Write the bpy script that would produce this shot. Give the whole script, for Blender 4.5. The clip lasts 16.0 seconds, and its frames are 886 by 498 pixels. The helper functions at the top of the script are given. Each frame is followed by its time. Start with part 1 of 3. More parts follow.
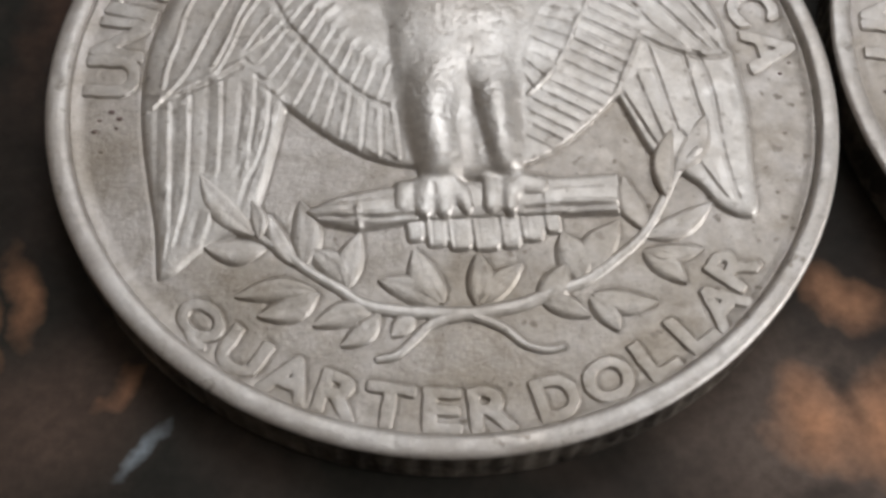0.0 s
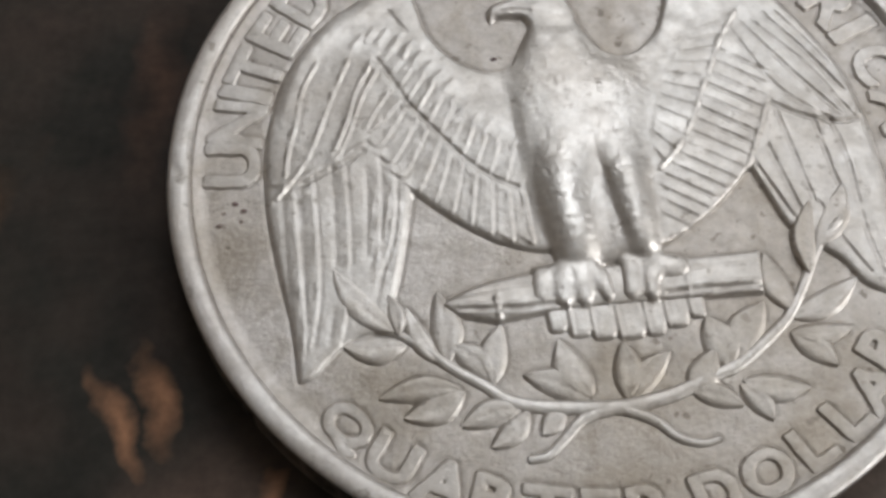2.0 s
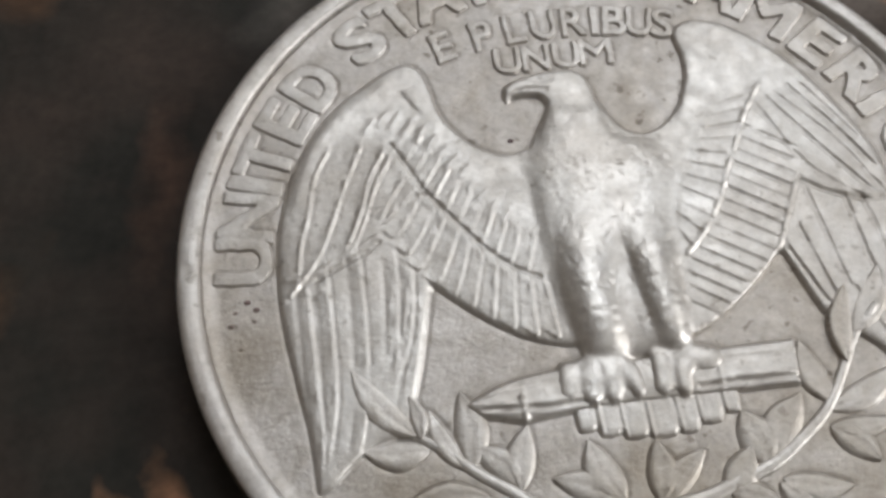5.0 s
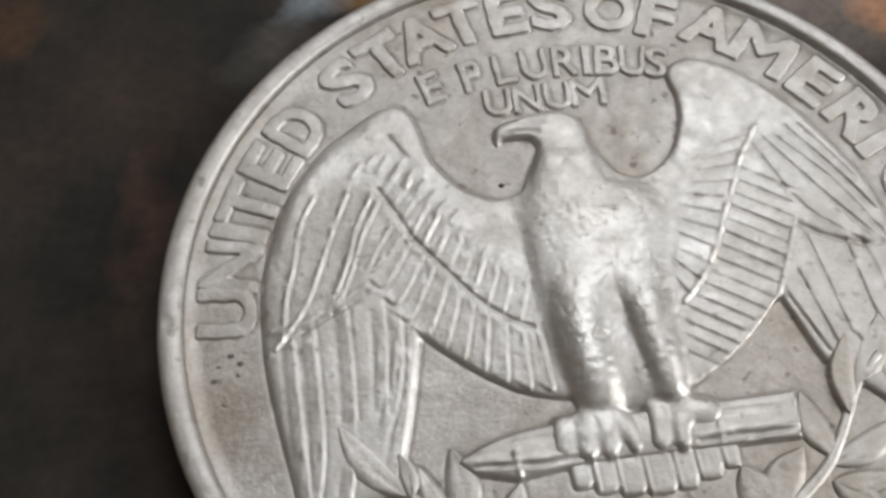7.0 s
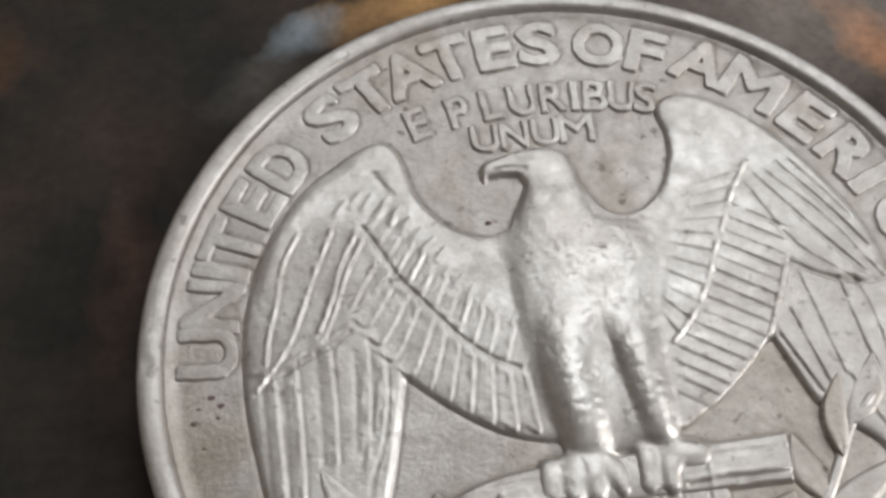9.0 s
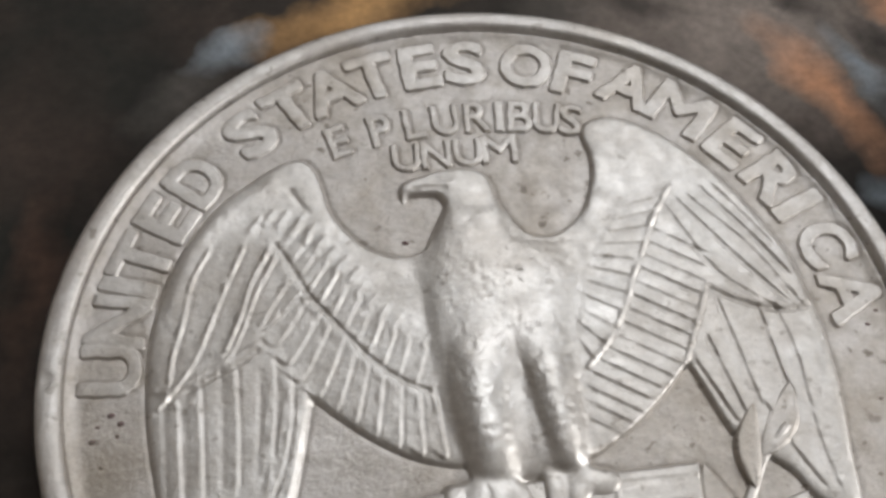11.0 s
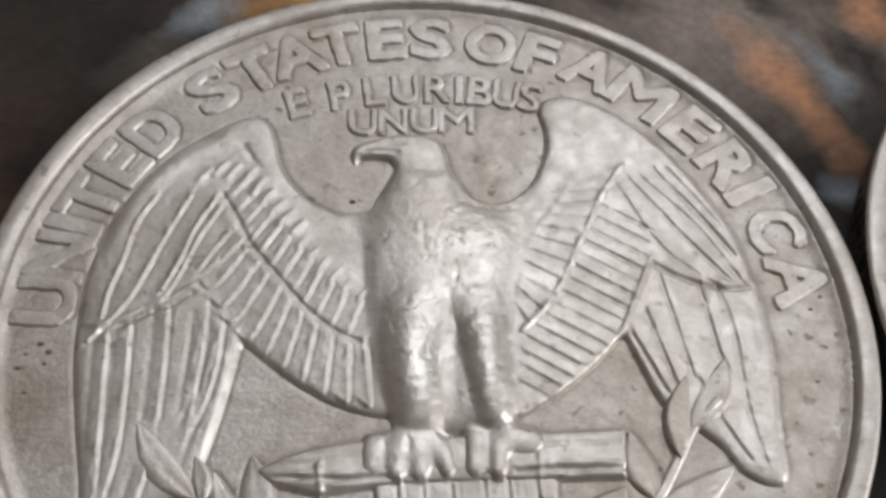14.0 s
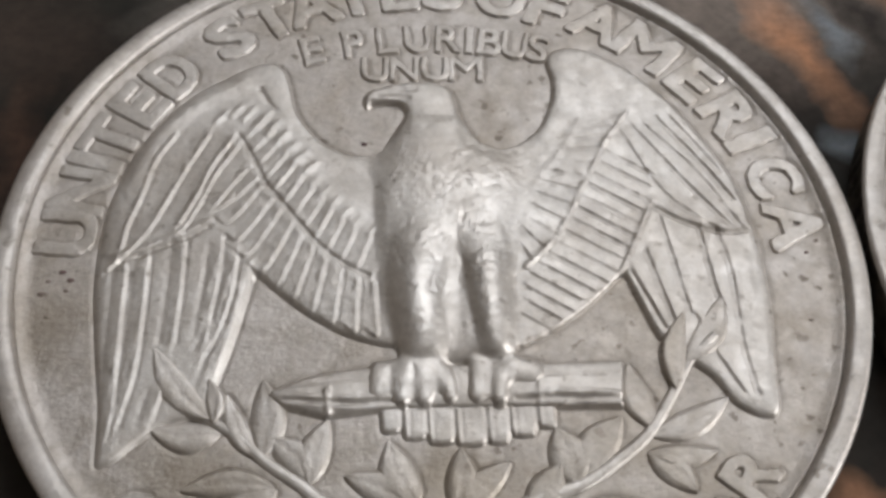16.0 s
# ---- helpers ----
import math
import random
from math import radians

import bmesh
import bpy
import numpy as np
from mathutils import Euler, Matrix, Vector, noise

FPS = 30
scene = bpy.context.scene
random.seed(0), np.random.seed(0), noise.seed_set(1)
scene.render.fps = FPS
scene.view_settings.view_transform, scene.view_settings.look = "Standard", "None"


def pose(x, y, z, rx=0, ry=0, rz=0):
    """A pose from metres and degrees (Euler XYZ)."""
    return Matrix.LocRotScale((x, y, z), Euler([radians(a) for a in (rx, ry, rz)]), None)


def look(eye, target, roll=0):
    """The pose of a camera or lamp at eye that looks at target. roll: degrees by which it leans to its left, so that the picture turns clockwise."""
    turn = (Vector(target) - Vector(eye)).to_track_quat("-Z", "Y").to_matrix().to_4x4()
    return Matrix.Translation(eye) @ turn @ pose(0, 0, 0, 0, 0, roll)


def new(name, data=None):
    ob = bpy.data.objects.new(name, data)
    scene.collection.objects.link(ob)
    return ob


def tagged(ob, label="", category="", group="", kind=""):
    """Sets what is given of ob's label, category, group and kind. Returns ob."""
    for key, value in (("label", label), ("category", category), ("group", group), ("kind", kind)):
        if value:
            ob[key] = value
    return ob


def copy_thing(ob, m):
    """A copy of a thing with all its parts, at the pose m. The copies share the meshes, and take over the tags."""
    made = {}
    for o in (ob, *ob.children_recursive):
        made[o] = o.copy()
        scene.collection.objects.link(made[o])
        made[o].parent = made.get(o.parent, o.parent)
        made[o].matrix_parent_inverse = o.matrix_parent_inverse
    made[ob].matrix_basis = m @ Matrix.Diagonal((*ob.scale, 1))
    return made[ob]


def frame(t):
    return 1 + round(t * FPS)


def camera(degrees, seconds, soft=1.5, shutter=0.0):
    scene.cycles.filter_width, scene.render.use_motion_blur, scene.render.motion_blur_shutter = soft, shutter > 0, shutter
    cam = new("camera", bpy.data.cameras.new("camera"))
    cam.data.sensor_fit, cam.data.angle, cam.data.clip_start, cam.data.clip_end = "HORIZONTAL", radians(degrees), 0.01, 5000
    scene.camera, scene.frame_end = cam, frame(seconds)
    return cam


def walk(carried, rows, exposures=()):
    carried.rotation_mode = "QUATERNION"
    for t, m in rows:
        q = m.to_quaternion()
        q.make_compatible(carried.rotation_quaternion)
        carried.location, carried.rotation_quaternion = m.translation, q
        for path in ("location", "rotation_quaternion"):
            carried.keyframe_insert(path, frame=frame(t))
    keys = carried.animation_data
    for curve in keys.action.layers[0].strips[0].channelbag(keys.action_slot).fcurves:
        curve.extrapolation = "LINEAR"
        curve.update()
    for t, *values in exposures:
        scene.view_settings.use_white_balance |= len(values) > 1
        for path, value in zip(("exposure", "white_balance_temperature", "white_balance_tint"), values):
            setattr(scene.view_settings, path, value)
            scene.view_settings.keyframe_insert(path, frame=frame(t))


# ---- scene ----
MM = 0.001  # the place is a coin: shapes are given in millimetres

# ---- camera ----
WALK = [  # seconds, place in mm, tilt, turn and lean in degrees
    (0.0, -3.09, -22.63, 33.29, 28.25, -8.56, 4.52),
    (0.5, -4.72, -21.76, 33.31, 27.44, -8.82, 4.44),
    (1.0, -6.03, -20.75, 33.67, 27.12, -9.24, 4.11),
    (1.5, -6.46, -19.43, 33.89, 26.38, -9.14, 3.54),
    (2.0, -6.79, -18.54, 34.05, 26.46, -9.00, 2.87),
    (2.5, -6.92, -17.11, 34.30, 26.21, -9.29, 2.56),
    (3.0, -7.06, -16.21, 34.34, 26.43, -9.04, 1.91),
    (3.5, -6.74, -16.01, 34.22, 27.04, -7.57, 0.23),
    (6.0, -7.09, -15.65, 33.65, 27.47, -9.28, 1.67),
    (6.5, -6.89, -14.83, 33.70, 27.75, -9.13, 1.35),
    (7.0, -6.80, -14.53, 33.28, 27.89, -9.75, 1.83),
    (7.5, -6.67, -14.71, 33.17, 28.12, -10.24, 2.32),
    (8.0, -6.75, -14.58, 33.18, 28.31, -9.90, 1.99),
    (8.5, -6.45, -14.45, 33.09, 28.93, -8.71, 0.85),
    (9.0, -6.25, -14.13, 32.87, 29.30, -9.44, 1.48),
    (9.5, -5.54, -14.13, 32.76, 29.39, -8.33, 0.51),
    (10.0, -5.13, -14.06, 32.63, 30.01, -10.31, 2.54),
    (12.5, -2.74, -16.29, 31.38, 33.24, -8.96, 4.67),
    (13.0, -2.41, -17.14, 31.09, 34.75, -7.82, 4.46),
    (13.5, -2.17, -16.91, 30.74, 34.05, -7.22, 4.33),
    (14.0, -1.93, -17.34, 30.52, 34.16, -7.26, 4.52),
    (14.5, -2.31, -17.87, 31.20, 33.95, -6.64, 4.22),
    (15.0, -2.13, -18.05, 31.01, 33.85, -5.77, 3.53),
    (15.5, -2.27, -18.13, 30.93, 33.92, -5.91, 3.74),
    (16.0, -1.70, -19.33, 30.67, 33.86, -5.73, 4.04),
]
cam = camera(38.9, 16.0, soft=3.3)
walk(cam, [(t, pose(x * MM, y * MM, z * MM, tilt, 0, turn) @ pose(0, 0, 0, 0, 0, lean))
           for t, x, y, z, tilt, turn, lean in WALK],
     exposures=[(0.0, 0.0, 6500, 10), (1.0, 0.0, 6500, 10), (2.5, 0.08, 6350, 8), (10.0, 0.08, 6350, 8), (12.5, 0.06, 6500, 10), (14.5, 0.04, 6500, 10), (16.0, 0.0, 6500, 10)])

# ---- light ----
world = bpy.data.worlds.new("daylight")
scene.world = world
world.use_nodes = True
sky = world.node_tree.nodes.new("ShaderNodeTexSky")
sky.sky_type, sky.sun_disc = "NISHITA", False
sky.sun_elevation, sky.sun_rotation = radians(40), radians(100)
world.node_tree.nodes["Background"].inputs["Strength"].default_value = 0.1
world.node_tree.links.new(sky.outputs[0], world.node_tree.nodes["Background"].inputs["Color"])

# daylight through an unseen roof opening, added to light the field
roof_lamp = bpy.data.lights.new("roof_fill_light", "AREA")
roof_lamp.shape, roof_lamp.size, roof_lamp.size_y = "RECTANGLE", 1.5, 1.4
roof_lamp.energy, roof_lamp.color = 22, (1.0, 0.98, 0.965)
new("roof_fill_light", roof_lamp).matrix_world = pose(0.7, 1.6, 2.42)

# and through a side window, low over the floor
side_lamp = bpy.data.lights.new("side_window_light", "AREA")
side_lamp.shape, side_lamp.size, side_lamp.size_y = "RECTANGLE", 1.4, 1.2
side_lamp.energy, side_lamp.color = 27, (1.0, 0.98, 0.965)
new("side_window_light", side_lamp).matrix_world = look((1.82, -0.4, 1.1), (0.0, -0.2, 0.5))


# ---- materials ----
def material(name):
    m = bpy.data.materials.new(name)
    m.use_nodes = True
    nodes, links = m.node_tree.nodes, m.node_tree.links
    return m, nodes, links, nodes["Principled BSDF"]


def noise_node(nodes, links, coord, scale, detail=4.0, rough=0.55, distortion=0.0):
    n = nodes.new("ShaderNodeTexNoise")
    n.inputs["Scale"].default_value, n.inputs["Detail"].default_value = scale, detail
    n.inputs["Roughness"].default_value, n.inputs["Distortion"].default_value = rough, distortion
    links.new(coord, n.inputs["Vector"])
    return n.outputs["Fac"]


def ramp(nodes, links, fac, *stops):
    r = nodes.new("ShaderNodeValToRGB")
    while len(r.color_ramp.elements) < len(stops):
        r.color_ramp.elements.new(0.5)
    for e, (at, c) in zip(r.color_ramp.elements, stops):
        e.position, e.color = at, (c, c, c, 1) if isinstance(c, (int, float)) else (*c, 1)
    links.new(fac, r.inputs[0])
    return r.outputs[0]


def mix(nodes, links, fac, a, b, blend="MIX"):
    n = nodes.new("ShaderNodeMix")
    n.data_type, n.blend_type = "RGBA", blend
    for socket, value in ((n.inputs[0], fac), (n.inputs[6], a), (n.inputs[7], b)):
        if isinstance(value, bpy.types.NodeSocket):
            links.new(value, socket)
        elif isinstance(value, (int, float)):
            socket.default_value = value
        else:
            socket.default_value = (*value, 1)
    return n.outputs[2]


# brown tarnish on the struck face: centre, half length, half width in mm, angle
TARNISH = [(-6.0, -6.4, 2.6, 0.9, -20), (-8.6, -7.2, 1.4, 1.0, -50), (0.0, -6.9, 7.2, 1.9, 0), (-1.5, -9.6, 6.0, 2.2, -4), (-6.6, -7.2, 2.4, 1.2, -40), (6.2, -8.0, 4.0, 1.9, 40), (-10.4, -2.6, 0.9, 1.6, 5)]


def coin_metal(name, light, dark, rough, relief, pits=0.5, grimy=1.0):
    """Worn copper-nickel: tarnish in clouds, small dark pits, fine scuffs."""
    m, nodes, links, bsdf = material(name)
    coord = nodes.new("ShaderNodeTexCoord").outputs["Object"]
    cloud = noise_node(nodes, links, coord, 420, 5, 0.6)
    base = mix(nodes, links, ramp(nodes, links, cloud, (0.38, 0.0), (0.68, 1.0)), light, dark)
    grime = noise_node(nodes, links, coord, 260, 4, 0.65, 0.5)
    base = mix(nodes, links, ramp(nodes, links, grime, (0.46, 0.0), (0.68, 0.75 * grimy)), base, (0.44, 0.39, 0.33))
    mottle = noise_node(nodes, links, coord, 1150, 4, 0.6, 0.3)
    base = mix(nodes, links, ramp(nodes, links, mottle, (0.48, 0.0), (0.66, 0.45 * grimy)), base, (0.36, 0.32, 0.27))
    for x, y, a, b, turn in TARNISH:
        place = nodes.new("ShaderNodeMapping")
        place.vector_type = "TEXTURE"
        place.inputs["Location"].default_value = (x * MM, y * MM, 0)
        place.inputs["Rotation"].default_value = (0, 0, radians(turn))
        place.inputs["Scale"].default_value = (a * MM, b * MM, 10)
        links.new(coord, place.inputs["Vector"])
        length = nodes.new("ShaderNodeVectorMath")
        length.operation = "LENGTH"
        links.new(place.outputs[0], length.inputs[0])
        stain = mix(nodes, links, 1.0, ramp(nodes, links, length.outputs["Value"], (0.3, 0.7 * grimy), (1.1, 0.0)),
                    ramp(nodes, links, grime, (0.32, 0.25), (0.6, 1.0)), "MULTIPLY")
        base = mix(nodes, links, stain, base, (0.36, 0.315, 0.255))
    grain = noise_node(nodes, links, coord, 5200, 4, 0.65)
    base = mix(nodes, links, 0.35, base, ramp(nodes, links, grain, (0.3, 0.55), (0.65, 1.0)), "MULTIPLY")
    speck = noise_node(nodes, links, coord, 2600, 3, 0.5)
    where = noise_node(nodes, links, coord, 300, 2, 0.5)
    spots = mix(nodes, links, 1.0, ramp(nodes, links, speck, (0.62, 0.0), (0.70, pits)),
                ramp(nodes, links, where, (0.40, 0.0), (0.58, 1.0)), "MULTIPLY")
    base = mix(nodes, links, spots, base, (0.23, 0.2, 0.17))
    links.new(base, bsdf.inputs["Base Color"])
    bsdf.inputs["Metallic"].default_value = 0.84   # a thin dull skin of oxide
    scuff = noise_node(nodes, links, coord, 1500, 6, 0.7, 0.6)
    height = nodes.new("ShaderNodeSeparateXYZ")
    links.new(coord, height.inputs[0])
    polish = nodes.new("ShaderNodeMapRange")    # the highest points are rubbed smooth
    for socket, value in zip(polish.inputs[1:5], (1.68 * MM, 1.9 * MM, 1.0, 0.8)):
        socket.default_value = value
    links.new(height.outputs["Z"], polish.inputs[0])
    links.new(mix(nodes, links, 1.0, ramp(nodes, links, scuff, (0.3, rough - 0.1), (0.7, rough + 0.14)), polish.outputs[0], "MULTIPLY"), bsdf.inputs["Roughness"])
    bump = nodes.new("ShaderNodeBump")
    bump.inputs["Strength"].default_value, bump.inputs["Distance"].default_value = 1.0, relief * MM
    links.new(scuff, bump.inputs["Height"])
    fine = nodes.new("ShaderNodeBump")     # pits and knocks
    fine.inputs["Strength"].default_value, fine.inputs["Distance"].default_value = 1.0, relief * 0.65 * MM
    links.new(noise_node(nodes, links, coord, 6200, 3, 0.6, 0.4), fine.inputs["Height"])
    links.new(bump.outputs[0], fine.inputs["Normal"])
    links.new(fine.outputs[0], bsdf.inputs["Normal"])
    return m


FIELD_METAL = coin_metal("tarnished_field", (0.64, 0.61, 0.58), (0.53, 0.495, 0.46), 0.49, 0.032, 0.9, 0.95)
RELIEF_METAL = coin_metal("worn_relief", (0.71, 0.69, 0.66), (0.60, 0.57, 0.535), 0.44, 0.017, 0.6, 0.4)
LETTER_METAL = coin_metal("worn_lettering", (0.69, 0.665, 0.635), (0.57, 0.54, 0.505), 0.46, 0.026, 0.6, 0.9)
RIM_METAL = coin_metal("worn_rim", (0.66, 0.64, 0.615), (0.53, 0.50, 0.47), 0.47, 0.022, 0.7, 0.5)
# near-black: the shade on the coin's side is put into this colour
SHADED_EDGE_METAL = coin_metal("shaded_reeded_edge", (0.10, 0.088, 0.077), (0.05, 0.043, 0.037), 0.6, 0.03, 0.6)

ORANGE, BLUE, GREY, DARK = (0.60, 0.31, 0.175), (0.34, 0.40, 0.45), (0.33, 0.28, 0.245), (0.035, 0.028, 0.024)
# soft patches of the print: centre, half length, half width in mm, angle, colour, strength
PATCHES = [
    (10.5, 12.0, 8.5, 5.0, -25, GREY, 1.1), (9.8, -11.5, 6.5, 4.6, -20, (0.19, 0.145, 0.12), 1.1), (-11.5, -9.5, 5.0, 3.0, 35, (0.115, 0.078, 0.06), 0.9),
    (-2.8, 13.9, 4.6, 1.4, 15, (0.62, 0.36, 0.15), 1.1), (-6.8, 12.7, 1.9, 1.0, 28, BLUE, 1.0), (-8.3, 10.8, 3.0, 1.4, 48, (0.15, 0.135, 0.12), 0.8),
    (12.6, 9.0, 4.1, 1.1, -65, ORANGE, 1.1), (15.9, 12.3, 2.6, 1.1, -85, ORANGE, 1.1), (13.9, 9.9, 2.4, 0.65, -68, BLUE, 0.9),
    (15.0, 10.2, 2.6, 0.6, -70, DARK, 1.0), (12.2, 13.4, 2.2, 0.8, -50, DARK, 0.9), (7.2, 13.6, 2.0, 0.9, -20, DARK, 0.8), (13.4, 5.1, 1.3, 0.8, -70, BLUE, 0.8),
    (11.2, -7.1, 1.8, 0.9, -52, ORANGE, 0.8), (9.9, -11.0, 2.0, 1.7, -60, ORANGE, 1.1), (12.1, -11.4, 1.7, 2.4, -20, ORANGE, 1.1),
    (11.0, -10.0, 1.6, 0.45, -70, DARK, 0.8), (12.2, -8.7, 1.8, 0.8, -25, DARK, 0.9), (9.4, -13.2, 1.6, 0.7, 10, DARK, 0.6),
    (-12.7, -5.5, 2.0, 0.65, -78, (0.46, 0.235, 0.13), 0.85), (-13.85, -6.3, 2.0, 0.65, -72, (0.46, 0.235, 0.13), 0.85), (-9.9, -8.9, 1.3, 0.4, 35, ORANGE, 0.6),
    (-9.2, -10.8, 1.3, 0.3, 35, BLUE, 0.8), (-12.7, 4.9, 3.8, 0.9, -97, (0.13, 0.072, 0.05), 0.85),
]


def print_material():
    m, nodes, links, bsdf = material("printed_sheet")
    coord = nodes.new("ShaderNodeTexCoord").outputs["Object"]
    warp = nodes.new("ShaderNodeTexNoise")
    warp.inputs["Scale"].default_value, warp.inputs["Detail"].default_value = 330, 4
    links.new(coord, warp.inputs["Vector"])
    shift = nodes.new("ShaderNodeVectorMath")
    shift.operation, shift.inputs[1].default_value = "SUBTRACT", (0.5, 0.5, 0.5)
    links.new(warp.outputs["Color"], shift.inputs[0])
    push = nodes.new("ShaderNodeVectorMath")
    push.operation = "MULTIPLY_ADD"
    push.inputs[1].default_value = (2.6 * MM, 2.6 * MM, 0)
    links.new(shift.outputs[0], push.inputs[0])
    links.new(coord, push.inputs[2])
    dabs = nodes.new("ShaderNodeTexNoise")      # smaller dabs within the larger drift
    dabs.inputs["Scale"].default_value, dabs.inputs["Detail"].default_value = 900, 3
    links.new(coord, dabs.inputs["Vector"])
    shift_fine = nodes.new("ShaderNodeVectorMath")
    shift_fine.operation, shift_fine.inputs[1].default_value = "SUBTRACT", (0.5, 0.5, 0.5)
    links.new(dabs.outputs["Color"], shift_fine.inputs[0])
    push_fine = nodes.new("ShaderNodeVectorMath")
    push_fine.operation = "MULTIPLY_ADD"
    push_fine.inputs[1].default_value = (0.7 * MM, 0.7 * MM, 0)
    links.new(shift_fine.outputs[0], push_fine.inputs[0])
    links.new(push.outputs[0], push_fine.inputs[2])
    push = push_fine
    wide = noise_node(nodes, links, coord, 190, 3, 0.5)
    colour = mix(nodes, links, ramp(nodes, links, wide, (0.42, 0.0), (0.7, 1.0)), (0.026, 0.0245, 0.02), (0.06, 0.043, 0.034))
    # loose brush marks of the same print further out
    far = noise_node(nodes, links, push.outputs[0], 130, 2, 0.5)
    colour = mix(nodes, links, ramp(nodes, links, far, (0.62, 0.0), (0.72, 0.5)), colour, (0.16, 0.08, 0.04))
    for x, y, a, b, turn, tint, strength in PATCHES:
        place = nodes.new("ShaderNodeMapping")
        place.vector_type = "TEXTURE"
        place.inputs["Location"].default_value = (x * MM, y * MM, 0)
        place.inputs["Rotation"].default_value = (0, 0, radians(turn))
        place.inputs["Scale"].default_value = (a * MM, b * MM, 1)
        links.new(push.outputs[0], place.inputs["Vector"])
        length = nodes.new("ShaderNodeVectorMath")
        length.operation = "LENGTH"
        links.new(place.outputs[0], length.inputs[0])
        colour = mix(nodes, links, ramp(nodes, links, length.outputs["Value"], (0.12, min(1, strength * 0.9)), (1.28, 0.0)), colour, tint)
    fibre = noise_node(nodes, links, coord, 2400, 3, 0.6)
    colour = mix(nodes, links, 0.45, colour, ramp(nodes, links, fibre, (0.3, 0.4), (0.7, 1.1)), "MULTIPLY")
    smear = noise_node(nodes, links, coord, 620, 4, 0.6)
    colour = mix(nodes, links, 0.5, colour, ramp(nodes, links, smear, (0.3, 0.45), (0.62, 1.0)), "MULTIPLY")
    links.new(colour, bsdf.inputs["Base Color"])
    bsdf.inputs["Roughness"].default_value = 0.6
    bsdf.inputs["Specular IOR Level"].default_value = 0.18
    return m


def plaster(name, colour):
    m, nodes, links, bsdf = material(name)
    coord = nodes.new("ShaderNodeTexCoord").outputs["Object"]
    n = noise_node(nodes, links, coord, 6, 6, 0.6)
    links.new(mix(nodes, links, ramp(nodes, links, n, (0.3, 0.0), (0.7, 1.0)), colour, tuple(c * 0.9 for c in colour)), bsdf.inputs["Base Color"])
    bsdf.inputs["Roughness"].default_value = 0.85
    return m


# ---- helpers of this scene ----
def link_mesh(name, verts, faces, mat, parent=None, label="", smooth=True):
    me = bpy.data.meshes.new(name)
    me.from_pydata([tuple(v) for v in verts], [], faces)
    if smooth:
        me.polygons.foreach_set("use_smooth", [True] * len(me.polygons))
    me.materials.append(mat)
    me.update()
    ob = new(name, me)
    ob.parent = parent
    return tagged(ob, label)


def box(name, x0, x1, y0, y1, z0, z1, mat):
    bm = bmesh.new()
    bmesh.ops.create_cube(bm, size=1, matrix=Matrix.Translation(((x0 + x1) / 2, (y0 + y1) / 2, (z0 + z1) / 2)) @ Matrix.Diagonal((x1 - x0, y1 - y0, z1 - z0, 1)))
    me = bpy.data.meshes.new(name)
    bm.to_mesh(me)
    bm.free()
    me.materials.append(mat)
    return tagged(new(name, me), kind="structure")


def spline(points, per=6, closed=False):
    """A Catmull-Rom curve through the points."""
    p = np.array(points, float)
    p = np.vstack([p[-1:], p, p[:2]]) if closed else np.vstack([2 * p[:1] - p[1:2], p, 2 * p[-1:] - p[-2:-1]])
    s = np.linspace(0, 1, per, endpoint=False)[:, None]
    out = []
    for a, b, c, d in zip(p, p[1:], p[2:], p[3:]):
        out.append(0.5 * (2 * b + (c - a) * s + (2 * a - 5 * b + 4 * c - d) * s**2 + (3 * b - a - 3 * c + d) * s**3))
    out = np.vstack(out)
    return out if closed else np.vstack([out, p[-2]])


def along(points, u):
    """Places at the shares u of a line's length."""
    p = np.array(points, float)
    s = np.r_[0, np.cumsum(np.hypot(*np.diff(p, axis=0).T))]
    return np.stack([np.interp(np.array(u) * s[-1], s, p[:, k]) for k in (0, 1)], -1)


def line_distance(x, y, line, closed=False):
    best = np.full(x.shape, 1e9)
    ends = np.roll(line, -1, 0) if closed else line[1:]
    for (ax, ay), (bx, by) in zip(line, ends):
        dx, dy = bx - ax, by - ay
        s = np.clip(((x - ax) * dx + (y - ay) * dy) / (dx * dx + dy * dy + 1e-12), 0, 1)
        best = np.minimum(best, (x - ax - s * dx) ** 2 + (y - ay - s * dy) ** 2)
    return np.sqrt(best)


def inside_distance(x, y, line):
    """Distance to a closed outline, positive inside."""
    odd = np.zeros(x.shape, bool)
    for (ax, ay), (bx, by) in zip(line, np.roll(line, -1, 0)):
        if ay != by:
            odd ^= ((ay > y) != (by > y)) & (x < (bx - ax) * (y - ay) / (by - ay) + ax)
    return np.where(odd, 1, -1) * line_distance(x, y, line, True)


def ease(v):
    v = np.clip(v, 0, 1)
    return v * v * (3 - 2 * v)


def swell(d, rise, width):
    """A rounded rise inside an outline, a steep fall outside."""
    return np.where(d > 0, rise * np.sqrt(np.clip(1 - (1 - np.clip(d / width, 0, 1)) ** 2, 0, 1)), 2.5 * d)


wear = np.random.default_rng(5)


